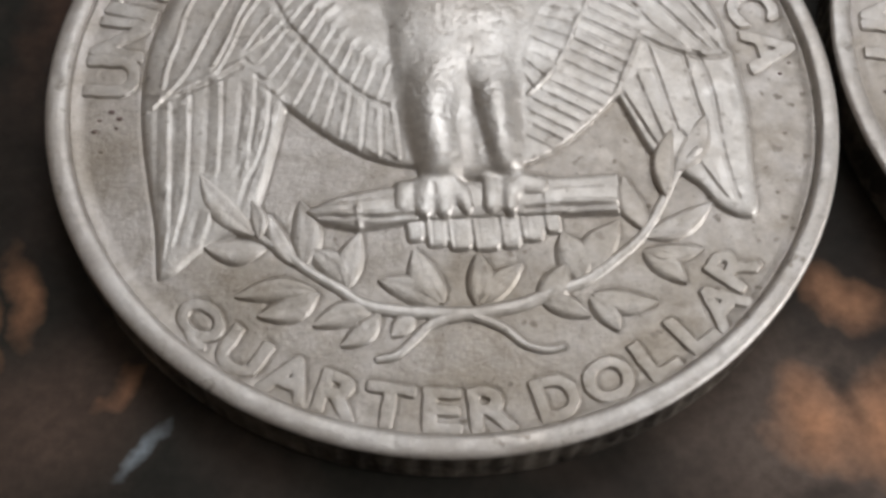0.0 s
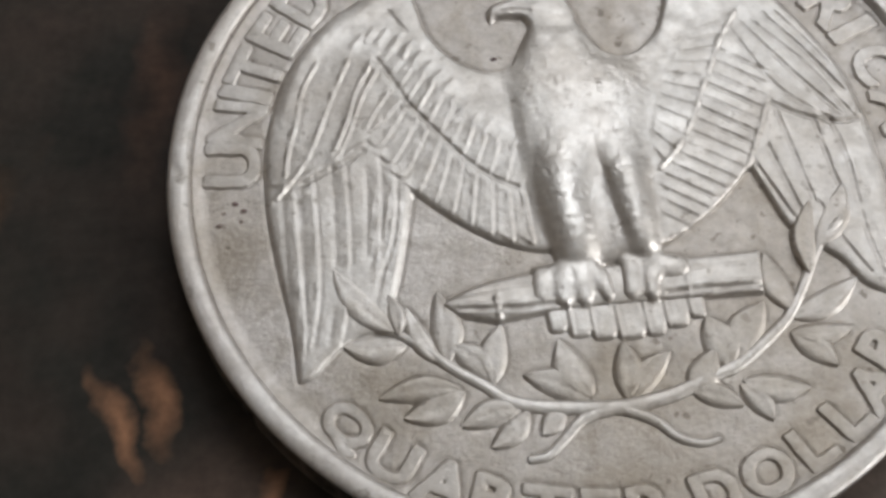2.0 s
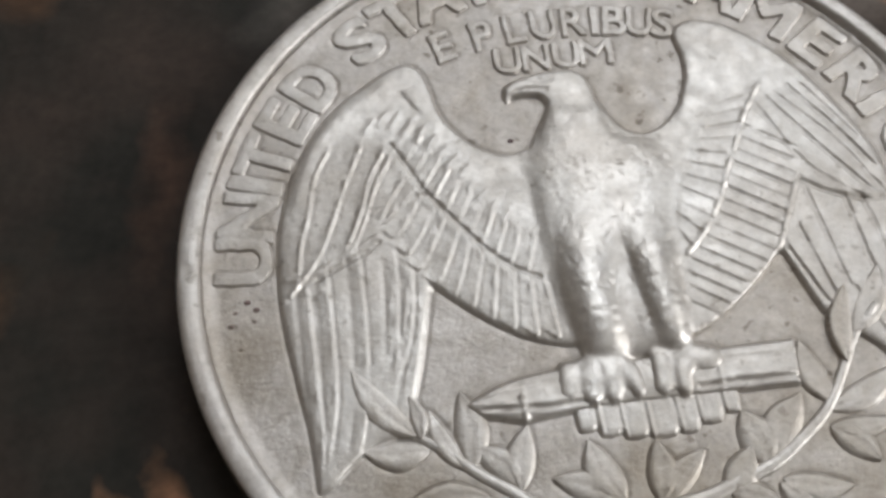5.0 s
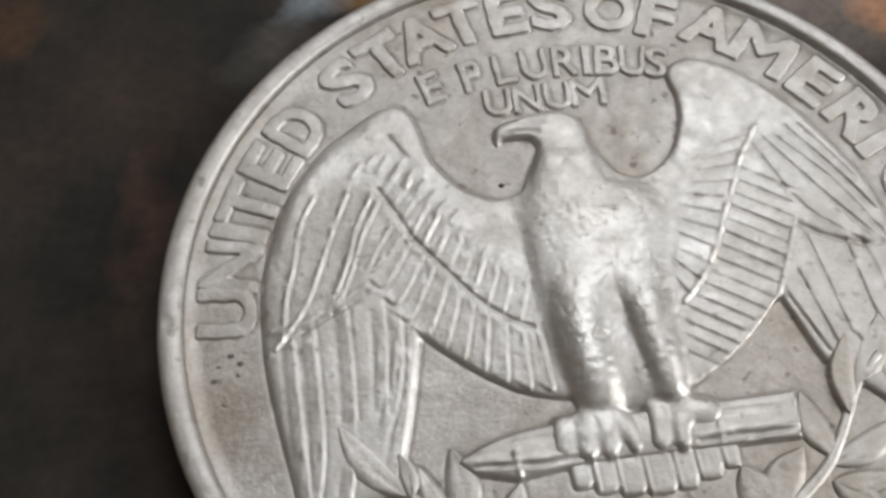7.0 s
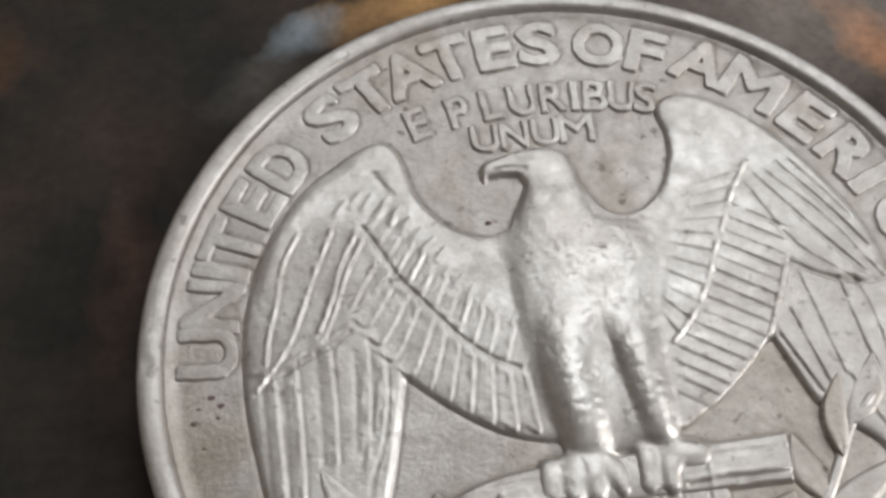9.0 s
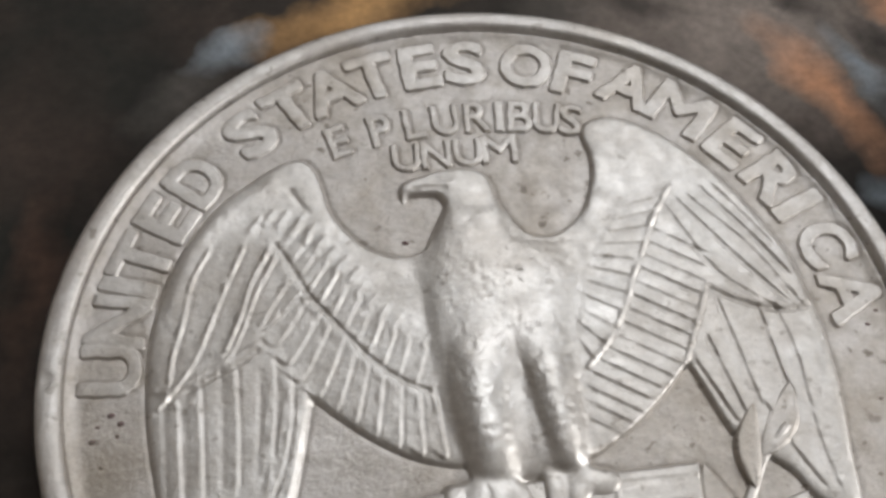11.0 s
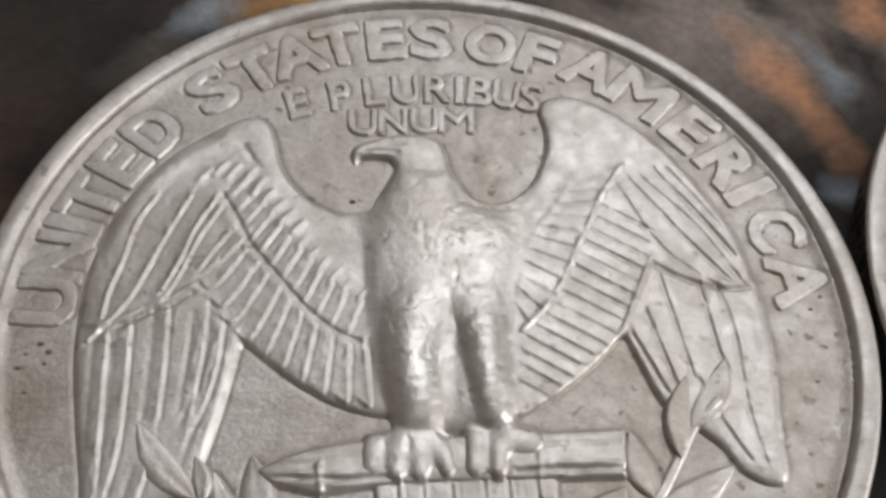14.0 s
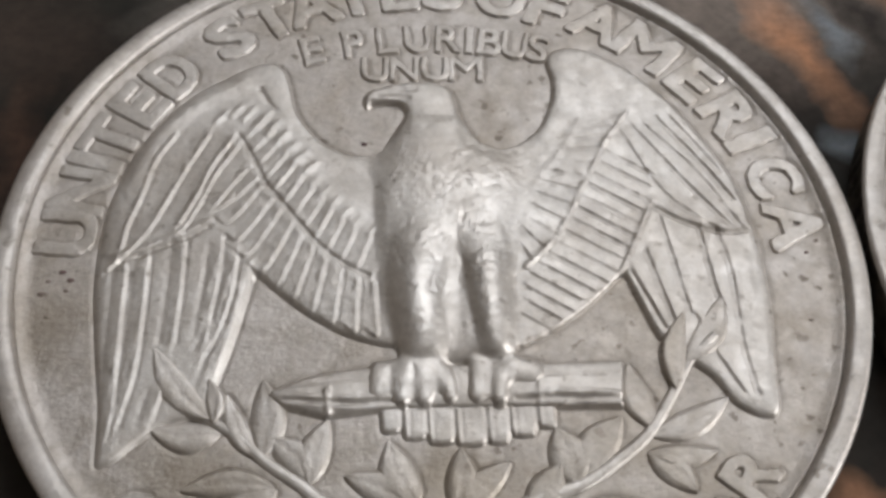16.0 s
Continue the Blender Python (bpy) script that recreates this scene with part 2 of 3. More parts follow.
class Relief:
    """A raised surface over a stretch of the coin, worked as heights in mm above the field."""

    def __init__(self, x0, x1, y0, y1, step):
        self.x, self.y = np.meshgrid(np.arange(x0, x1 + step, step), np.arange(y0, y1 + step, step))
        self.h, self.x0, self.y0, self.step = np.full(self.x.shape, -9.0), x0, y0, step
        self.bare = np.ones(self.x.shape)       # where struck lines show
        self.worn = wear.normal(0, 1, self.x.shape)      # uneven wear in patches
        for _ in range(18):
            self.worn[1:-1, 1:-1] = (self.worn[1:-1, 1:-1] + self.worn[:-2, 1:-1] + self.worn[2:, 1:-1] + self.worn[1:-1, :-2] + self.worn[1:-1, 2:]) / 5
        self.worn = np.clip(1 + 0.24 * self.worn / self.worn[2:-2, 2:-2].std(), 0.2, 1.8)

    def window(self, line, reach):
        (ax, ay), (bx, by) = line.min(0) - reach, line.max(0) + reach
        i = np.clip(((np.array([ay, by]) - self.y0) / self.step).astype(int) + (0, 1), 0, self.x.shape[0])
        j = np.clip(((np.array([ax, bx]) - self.x0) / self.step).astype(int) + (0, 1), 0, self.x.shape[1])
        return slice(*i), slice(*j)

    def raise_to(self, line, base, rise, edge, width, blend=0.0):
        w = self.window(line, 0.3)
        d = inside_distance(self.x[w], self.y[w], line)
        form, there = np.where(d > 0, base * ease(d / edge) + swell(d, rise, width), 2.5 * d), self.h[w]
        self.h[w] = np.maximum(there, form)
        if blend:
            self.h[w] += np.where(there > 0, np.clip(blend - abs(there - form), 0, 1) ** 2 / (4 * blend), 0)

    def limb(self, line, r0, r1, base, rise):
        """A rounded, tapering limb that lies on what is there."""
        line = spline(line)
        w = self.window(line, max(r0, r1) + 0.1)
        x, y = self.x[w], self.y[w]
        best = np.full(x.shape, -9.0)
        for (cx, cy), s in zip(line, np.linspace(0, 1, len(line))):
            r = r0 + (r1 - r0) * s
            q = 1 - ((x - cx) ** 2 + (y - cy) ** 2) / r**2
            best = np.maximum(best, np.where(q > 0, base + rise * min(1, 0.6 + 1.3 * s) * np.sqrt(np.clip(q, 0, 1)), -9))
        there = self.h[w]
        blend = np.maximum(there, best) + np.clip(0.12 - abs(there - best), 0, 1) ** 2 / 0.48
        self.h[w] = np.where((best > -1) & (there > -1), blend, np.maximum(there, best))

    def bulge(self, line, r0, r1, rise, start=0.45):
        """A swelling that grows out of what is there along a line."""
        line = spline(line)
        w = self.window(line, max(r0, r1) + 0.1)
        x, y = self.x[w], self.y[w]
        best = np.zeros(x.shape)
        for (cx, cy), s in zip(line, np.linspace(0, 1, len(line))):
            r = r0 + (r1 - r0) * s
            best = np.maximum(best, rise * float(ease(0.1 + s / start)) * (1 - 0.3 * float(ease((s - 0.8) / 0.2))) * np.clip(1 - ((x - cx) ** 2 + (y - cy) ** 2) / r**2, 0, 1))
        self.h[w] += np.where(self.h[w] > -1, best, 0)

    def stroke(self, line, height, width):
        """A ridge (or a groove) with soft flanks."""
        line = spline(line, 4) if len(line) > 2 else np.array(line, float)
        w = self.window(line, 3 * width)
        x, y = self.x[w], self.y[w]
        self.h[w] += height * self.bare[w] * (self.worn[w] if width < 0.1 else 1.0) * np.exp(-((line_distance(x, y, line) / width) ** 2)) * (self.h[w] > 0.02)

    def lip(self, line, height, width, side=1):
        """The lip of one feather over the next: a crest with a long slope on one side and a short drop on the other."""
        line = spline(line, 4) if len(line) > 2 else np.array(line, float)
        line = line + (random.uniform(-0.03, 0.03), random.uniform(-0.03, 0.03))
        w = self.window(line, 3 * width)
        x, y = self.x[w], self.y[w]
        best, hand = np.full(x.shape, 1e9), np.zeros(x.shape)
        for (ax, ay), (bx, by) in zip(line, line[1:]):
            dx, dy = bx - ax, by - ay
            s = np.clip(((x - ax) * dx + (y - ay) * dy) / (dx * dx + dy * dy + 1e-12), 0, 1)
            d = np.hypot(x - ax - s * dx, y - ay - s * dy)
            near = d < best
            best, hand = np.where(near, d, best), np.where(near, np.sign(dx * (y - ay) - dy * (x - ax)), hand)
        height *= random.uniform(0.8, 1.2)      # uneven wear
        form = np.where(hand * side > 0, np.exp(-best / width), np.exp(-((best / 0.035) ** 2)) - 0.45 * np.exp(-(((best - 0.085) / 0.05) ** 2)))
        self.h[w] += LIP * height * form * self.bare[w] * np.where(best < 0.12, self.worn[w], 1.0) * (self.h[w] > 0.02)

    def pit(self, count, lo, hi, deep):
        """Small knocks and pits from years in pockets."""
        (x0, y0), (x1, y1) = lo, hi
        for _ in range(count):
            p = np.array([(random.uniform(x0, x1), random.uniform(y0, y1))])
            r = random.uniform(0.035, 0.09)
            w = self.window(p, 3 * r)
            x, y = self.x[w] - p[0, 0], self.y[w] - p[0, 1]
            t = random.uniform(0, 3.14)
            u, v = x * math.cos(t) + y * math.sin(t), (y * math.cos(t) - x * math.sin(t)) * random.uniform(0.5, 1.6)
            self.h[w] -= random.uniform(0.3, 1) * deep * np.exp(-(u * u + v * v) / r**2) * (self.h[w] > 0.03)

    def height(self, x, y):
        i = np.clip(((y - self.y0) / self.step).astype(int), 0, self.h.shape[0] - 1)
        j = np.clip(((x - self.x0) / self.step).astype(int), 0, self.h.shape[1] - 1)
        return np.maximum(self.h[i, j], 0)

    def smooth(self, rounds):
        for _ in range(rounds):
            h = self.h
            h[1:-1, 1:-1] = (4 * h[1:-1, 1:-1] + h[:-2, 1:-1] + h[2:, 1:-1] + h[1:-1, :-2] + h[1:-1, 2:]) / 8

    def mesh(self, name, mat, parent, label="", floor=-0.05):
        self.h = np.maximum(self.h, floor)
        self.smooth(2)
        keep = self.h > floor + 0.008
        cell = keep[:-1, :-1] | keep[1:, :-1] | keep[:-1, 1:] | keep[1:, 1:]
        used = np.zeros(keep.shape, bool)
        for a in (slice(None, -1), slice(1, None)):
            for b in (slice(None, -1), slice(1, None)):
                used[a, b] |= cell
        index = np.cumsum(used.ravel()).reshape(used.shape) - 1
        verts = np.stack([self.x[used], self.y[used], self.h[used] + FIELD], -1) * MM
        faces = np.stack([index[:-1, :-1][cell], index[:-1, 1:][cell], index[1:, 1:][cell], index[1:, :-1][cell]], -1)
        return link_mesh(name, verts.tolist(), faces.tolist(), mat, parent, label)


# ---- unseen room, added for reflections and bounced light ----
FIELD = 1.46   # height of the coin's field; the rim stands at 1.75
WALL, CEIL = plaster("wall_paint", (0.74, 0.73, 0.71)), plaster("ceiling_paint", (0.84, 0.835, 0.82))
FLOOR = plaster("floor_boards", (0.2, 0.15, 0.11))
box("floor", -1.9, 1.9, -1.7, 2.8, -0.102, -0.002, FLOOR)
for around in ((-1.9, -0.1, -1.7, 2.8), (1.6, 1.9, -1.7, 2.8), (-0.1, 1.6, -1.7, 0.85), (-0.1, 1.6, 2.35, 2.8)):
    box("ceiling", *around, 2.4, 2.5, CEIL)
# unseen wall, coloured dark so that west-facing slopes reflect less
box("wall_west", -1.9, -1.8, -1.7, 2.8, -0.002, 2.4, plaster("dimming_wall_west", (0.36, 0.32, 0.28)))
box("wall_north", -1.8, 1.8, 2.7, 2.8, -0.002, 2.4, WALL)
# unseen wall, darkest of all, added to darken flanks that face the camera
box("wall_south", -1.8, 1.8, -1.7, -1.6, -0.002, 2.4, plaster("dimming_wall_south", (0.2, 0.17, 0.145)))
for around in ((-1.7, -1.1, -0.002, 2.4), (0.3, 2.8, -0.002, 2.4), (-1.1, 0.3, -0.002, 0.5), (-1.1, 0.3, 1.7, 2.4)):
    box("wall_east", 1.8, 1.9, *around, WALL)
tagged(box("printed_sheet", -0.15, 0.15, -0.15, 0.15, -0.002, 0.0, print_material()),
       "dark glossy printed sheet with blurred orange and blue patches", "printed sheet", kind="structure")

# ---- the coin ----
coin = tagged(new("coin"), "worn silver-grey quarter dollar coin lying on the print", "coin", "coins on the print")


NICKS = [(random.uniform(0, 360), random.uniform(0.5, 1.1), random.uniform(0.006, 0.022), random.uniform(11.45, 12.0)) for _ in range(60)] + [(177.0, 0.45, 0.09, 11.8)]


def lathe(name, profile, segments, mat, parent, reeds=None, label="", waver=0.0):
    verts, faces, n = [], [], len(profile)
    for k in range(segments):
        a = 2 * math.pi * k / segments
        for j, (r, z) in enumerate(profile):
            if reeds and reeds[0] <= j <= reeds[1]:
                r -= 0.07 * (k % 4 in (2, 3))
            w = waver * noise.noise((3.1 * math.cos(a), 3.1 * math.sin(a), r * 2)) + 0.5 * waver * noise.noise((17 * math.cos(a), 17 * math.sin(a), r))
            if waver:
                for at, wide, deep, mid in NICKS:
                    off = ((math.degrees(a) - at + 180) % 360 - 180) / wide
                    if abs(off) < 2.5:
                        w -= deep * math.exp(-off * off - ((r - mid) / 0.22) ** 2)
            if waver and r < 11.7:              # worn flat towards the lower left
                soft_side = 0.5 + 0.5 * math.cos(a - radians(-115))
                r -= 0.18 * soft_side ** 2 * (11.7 - r) / 0.26
            verts.append((r * math.cos(a) * MM * (1 + w * 0.25 / 12), r * math.sin(a) * MM * (1 + w * 0.25 / 12), (z + (w if z > 1 else 0)) * MM))
    for k in range(segments):
        for j in range(n - 1):
            a, b = k * n + j, (k + 1) % segments * n + j
            faces.append((a, a + 1, b + 1, b))
    return link_mesh(name, verts, faces, mat, parent, label)


rim_profile = [(11.44, 1.40), (11.49, 1.48), (11.515, 1.57), (11.54, 1.66), (11.58, 1.71), (11.65, 1.742), (11.75, 1.755), (11.88, 1.755),
               (11.98, 1.747), (12.05, 1.73), (12.095, 1.70), (12.12, 1.665), (12.13, 1.63)]
lathe("rim", rim_profile, 476, RIM_METAL, coin, waver=0.012)
lathe("reeded_edge", [(12.13, 1.63), (12.13, 1.57), (12.13, 0.3), (12.13, 0.24), (12.05, 0.1), (11.9, 0.0), (0.001, 0.0)], 476, SHADED_EDGE_METAL, coin, (1, 2), "dark reeded edge")

# ---- the emblem: one raised relief with spread wings, head, body, legs and tail ----
emblem = Relief(-9.6, 9.6, -6.7, 7.95, 0.031)
left_edge = [(-1.0, 3.72), (-1.99, 3.45), (-2.93, 3.84), (-3.55, 4.52), (-3.94, 5.28), (-4.09, 6.11), (-4.32, 6.82), (-4.74, 7.12),
             (-5.32, 7.0), (-6.14, 6.5), (-6.95, 5.92), (-7.58, 5.29), (-8.11, 4.53), (-8.62, 3.59), (-8.95, 2.59), (-9.2, 1.52),
             (-9.3, 0.3), (-9.26, -1.26), (-9.03, -3.0), (-8.78, -4.64), (-8.68, -6.3)]
left_foot = [(-8.68, -6.3), (-8.2, -6.1), (-7.69, -5.63), (-7.03, -5.15), (-6.1, -4.75), (-5.63, -3.57), (-5.26, -2.21), (-4.92, -0.65)]
left_under = [(-4.92, -0.65), (-4.01, -1.53), (-3.09, -2.25), (-2.34, -2.66), (-1.44, -2.94), (-0.9, -2.95)]
right_edge = [(0.81, 5.74), (1.01, 4.7), (1.38, 3.98), (1.92, 3.67), (2.6, 3.81), (3.25, 4.41), (3.7, 5.37), (3.83, 6.31), (3.72, 7.08),
              (3.96, 7.55), (4.56, 7.72), (5.24, 7.53), (6.03, 7.02), (6.71, 6.38), (7.41, 5.48), (8.06, 4.41), (8.6, 3.26),
              (8.95, 2.36), (9.16, 1.3), (9.28, 0.19), (9.29, -1.02), (9.22, -2.3), (9.04, -3.69), (8.92, -4.94), (8.72, -5.25)]
right_foot = [(8.72, -5.25), (8.24, -5.2), (7.65, -4.8), (7.3, -4.16), (6.78, -3.65), (6.12, -2.95), (5.88, -2.75), (5.24, -0.77)]
right_under = [(5.24, -0.77), (4.44, -1.58), (3.59, -2.28), (2.78, -2.79), (2.16, -3.04), (1.7, -2.9)]


def outline(*runs):
    return np.vstack([spline(r, 5) for r in runs])


left_wing = np.vstack([outline(left_edge, left_foot, left_under), [(0.2, -2.5), (0.2, 3.6)]])
right_wing = np.vstack([outline(right_edge, right_foot, right_under), [(0.6, -2.5), (0.3, 5.0)]])
emblem.raise_to(left_wing, 0.06, 0.11, 0.06, 0.5)
emblem.raise_to(right_wing, 0.06, 0.11, 0.06, 0.5)

# body, head, thighs, toes
def melt(relief, spots, rounds):
    """Wears the forms round some spots (x, y, reach in x, reach in y) into one another."""
    weight = sum(np.exp(-(((relief.x - cx) / rx) ** 2 + ((relief.y - cy) / ry) ** 2) ** 2) for cx, cy, rx, ry in spots)
    there = relief.h > 0.03
    weight = np.where(there, np.clip(weight, 0, 1), 0)
    for _ in range(rounds):
        total, count = 4 * relief.h, np.full(relief.h.shape, 4.0)
        for shift, axis in ((1, 0), (-1, 0), (1, 1), (-1, 1)):
            beside = np.roll(there, shift, axis)
            total, count = total + np.where(beside, np.roll(relief.h, shift, axis), 0), count + beside
        relief.h += weight * (total / count - relief.h)


body = outline([(-0.66, 5.1), (-0.85, 4.7), (-1.3, 3.8), (-1.6, 2.84), (-1.62, 1.66), (-1.6, 0.5), (-1.58, -0.42), (-1.48, -1.35), (-1.33, -2.26), (-1.15, -2.8), (-1.0, -3.5)],
               [(2.05, -3.5), (2.08, -2.8), (2.18, -2.0), (2.24, -0.91), (2.34, 0.38), (2.55, 1.4), (2.75, 2.4), (2.35, 3.3), (1.5, 3.85), (0.98, 4.91)])
emblem.raise_to(body, 0.06, 0.25, 0.25, 1.5, 0.3)
head = outline([(-0.66, 4.95), (-0.80, 5.3), (-1.0, 5.40), (-1.68, 5.42), (-1.82, 5.2), (-1.96, 5.52), (-1.86, 5.89), (-1.51, 6.08), (-0.83, 6.25),
                (-0.15, 6.34), (0.5, 6.16), (0.81, 5.78), (0.98, 4.91), (1.3, 4.1)])
emblem.raise_to(np.vstack([head, [(0.9, 3.6), (-0.8, 3.8)]]), 0.11, 0.12, 0.10, 0.7, 0.1)
emblem.stroke([(-1.5, 5.62), (-1.0, 5.62), (-0.6, 5.55)], -0.05, 0.05)
emblem.stroke([(-0.95, 5.95), (-0.6, 5.85), (-0.35, 5.9)], -0.05, 0.06)
emblem.bulge([(0.4, 3.4), (0.7, 2.4), (0.8, 1.4)], 1.4, 1.5, 0.04, 0.5)
emblem.bulge([(-0.15, 1.0), (-0.42, -0.2), (-0.55, -1.4), (-0.42, -3.3)], 1.0, 0.66, 0.24, 0.7)
emblem.bulge([(1.4, 1.0), (1.5, -0.2), (1.5, -1.4), (1.6, -3.1)], 0.9, 0.54, 0.25, 0.7)
emblem.stroke([(0.62, -0.8), (0.55, -1.7), (0.48, -3.0)], -0.045, 0.25)
emblem.smooth(10)
# the breast runs over into the wings without an edge
melt(emblem, ((2.5, 2.7, 1.2, 1.4), (2.4, 0.9, 0.5, 1.0), (-1.5, 3.2, 0.6, 0.7), (0.6, 3.9, 1.4, 0.6)), 220)
emblem.bare = np.where(emblem.x < 0.5, 1 - ease((inside_distance(emblem.x, emblem.y, body) + 0.15) / 0.3), 1.0)

LIP = 0.7   # wear of the struck lines
# feathers of the wings: ridges and grooves
LEFT_PRIMARIES = [
    [(-7.43, 4.19), (-7.94, 3.25), (-8.26, 1.93), (-8.54, 1.02), (-8.63, 0.3)], [(-6.48, 4.17), (-7.13, 2.76), (-7.57, 1.65), (-7.98, 0.75), (-8.5, 0.0), (-8.95, -0.5)],
    [(-5.81, 3.98), (-6.34, 3.05), (-6.71, 1.93), (-7.13, 1.03)], [(-5.58, 3.75), (-6.17, 2.73), (-6.56, 1.72), (-6.98, 0.83)],
    [(-5.24, 3.0), (-5.73, 2.38), (-6.12, 1.7)], [(-4.85, 2.75), (-5.43, 2.05), (-5.98, 1.55)]]
LEFT_TAIL_FEATHERS = [
    [(-7.87, -0.1), (-7.88, -1.99), (-7.95, -3.68), (-8.23, -5.12)], [(-6.92, 0.45), (-6.93, -1.3), (-7.0, -2.78)],
    [(-5.86, 0.3), (-5.95, -0.95), (-6.12, -2.6)], [(-5.43, -0.11), (-5.53, -1.2), (-5.78, -2.3), (-6.05, -3.0)], [(-5.1, -0.6), (-5.33, -1.57), (-5.6, -2.7), (-6.06, -4.46)],
    [(-7.15, -4.19), (-7.35, -5.02)], [(-8.42, -0.4), (-8.42, -1.98), (-8.38, -4.33), (-8.45, -5.43)]]
for n, s in enumerate(LEFT_PRIMARIES):
    emblem.lip(s, 0.06 if n < 4 else 0.035, 0.24, -1)
    emblem.stroke(s, 0.025 if n < 4 else 0.008, 0.05)
for s in LEFT_TAIL_FEATHERS:
    emblem.lip(s, 0.048, 0.26, -1)
    emblem.stroke([(x - 0.36, y) for x, y in s], -0.015, 0.08)
emblem.stroke([(-9.05, 0.05), (-8.6, 0.0), (-7.95, 0.25), (-7.25, 0.62), (-6.74, 0.85), (-6.3, 1.12)], 0.03, 0.09)
emblem.stroke([(-8.6, -0.2), (-7.95, 0.05), (-7.25, 0.4), (-6.74, 0.62), (-6.3, 0.92)], -0.05, 0.07)
left_groove = spline([(-5.6, 4.2), (-5.22, 3.5), (-4.78, 2.5), (-4.15, 1.6), (-3.42, 0.56), (-2.84, -0.08), (-2.25, -0.53), (-1.6, -0.88)])
emblem.stroke([(x, y) for x, y in left_groove[::4]], -0.07, 0.05)
emblem.stroke([(x - 0.2, y - 0.12) for x, y in left_groove[::4]], 0.012, 0.12)
lower_line = spline([(-5.95, 1.2), (-5.5, 0.36), (-4.98, -0.5), (-4.01, -1.48), (-3.09, -2.2), (-2.34, -2.6), (-1.5, -2.86)])
for u in np.linspace(0.04, 0.97, 13):   # upper row of coverts
    x, y = along(left_groove, [u])[0]
    emblem.lip([(x + 0.14, y + 0.16), (x + 0.68 - 0.25 * u, y + 0.80 + 0.25 * u)], 0.055, 0.16)
    emblem.stroke([(x + 0.62 - 0.25 * u, y + 0.95 + 0.25 * u), (x + 0.85 - 0.25 * u, y + 1.2 + 0.25 * u)], 0.02, 0.08)
for u in np.linspace(0.06, 0.98, 10):   # lower row
    (x, y), (gx, gy) = along(lower_line, [u])[0], along(left_groove, [0.25 + 0.75 * u])[0]
    emblem.lip([(x - 0.24, y + 0.27), (x + 0.0, y + 0.16), (x + (gx - x) * 0.4, y + (gy - y) * 0.4), (x + (gx - x) * 0.9, y + (gy - y) * 0.9)], 0.056, 0.2)
for u in np.linspace(0.1, 0.9, 9):      # small feathers on the shoulder
    x, y = along([(-6.6, 4.7), (-5.6, 5.2), (-4.6, 4.3), (-3.2, 2.6)], [u])[0]
    emblem.stroke([(x - 0.1, y - 0.2), (x + 0.18, y + 0.18)], 0.03, 0.1)
emblem.stroke([(-5.05, 6.0), (-4.8, 5.45), (-4.6, 5.2)], -0.04, 0.09)
emblem.stroke([(-8.5, 2.6), (-7.9, 4.2), (-7.0, 5.3), (-5.6, 6.2)], 0.035, 0.25)

right_ridge = spline([(5.98, 4.93), (5.37, 4.05), (4.55, 2.53), (3.74, 0.9), (3.06, -0.04), (2.49, -0.58)])
right_lower = spline([(6.35, 1.62), (5.71, 0.32), (5.16, -0.76), (4.44, -1.5), (3.59, -2.2), (2.78, -2.7), (2.2, -2.95)])
right_inner = spline([(4.5, 4.6), (3.98, 3.63), (3.17, 2.51), (2.61, 1.33), (2.3, 0.2)])
slant = np.array((0.83, -0.56))
hatch_line = spline([(5.15, 3.6), (4.55, 2.53), (3.74, 0.9), (3.06, -0.04), (2.52, -0.7), (2.35, -1.29), (2.25, -2.0)])
for u in np.linspace(0.0, 1.0, 15):
    a = along(hatch_line, [u])[0]
    b = a + slant * np.interp(u, [0.0, 0.3, 0.6, 0.85, 1.0], [1.75, 1.95, 2.05, 1.6, 1.0])
    emblem.lip([tuple(a + (b - a) * 0.08), tuple(b)], 0.026, 0.2, 1)
    emblem.stroke([tuple(a + (b - a) * 0.09 - (0.03, 0.05)), tuple(a + (b - a) * 0.97 - (0.03, 0.05))], -0.027, 0.045)
for u in np.linspace(0.05, 0.95, 11):
    a, b = along(right_inner, [u])[0], along(right_ridge, [u])[0]
    emblem.lip([tuple(a), tuple(a + (b - a) * 0.9)], 0.028, 0.16, 1)
    emblem.stroke([tuple(a + (b - a) * 0.1 - (0.03, 0.05)), tuple(a + (b - a) * 0.9 - (0.03, 0.05))], -0.02, 0.045)
right_ridge = right_ridge + 0.035 * np.sin(np.arange(len(right_ridge)) * 2.1)[:, None]      # a ragged row of feather tips
emblem.lip([tuple(p) for p in right_ridge[::2]], 0.045, 0.4, -1)
emblem.stroke([tuple(p + (0.03, 0.0)) for p in right_ridge[::2]], 0.045, 0.07)
emblem.stroke([tuple(p) for p in right_inner[::3]], 0.02, 0.12)
emblem.stroke([tuple(p) for p in right_lower[::3]], 0.05, 0.07)
RIGHT_LONG = [
    [(7.36, 4.75), (8.0, 3.7), (8.55, 2.72)], [(6.54, 4.49), (7.88, 2.72), (8.85, 0.76)], [(5.82, 4.19), (6.78, 2.0), (8.23, 0.6)],
    [(6.19, 4.41), (7.35, 2.55), (8.49, 0.85)], [(6.95, 4.75), (8.0, 3.1), (8.75, 1.7)]]
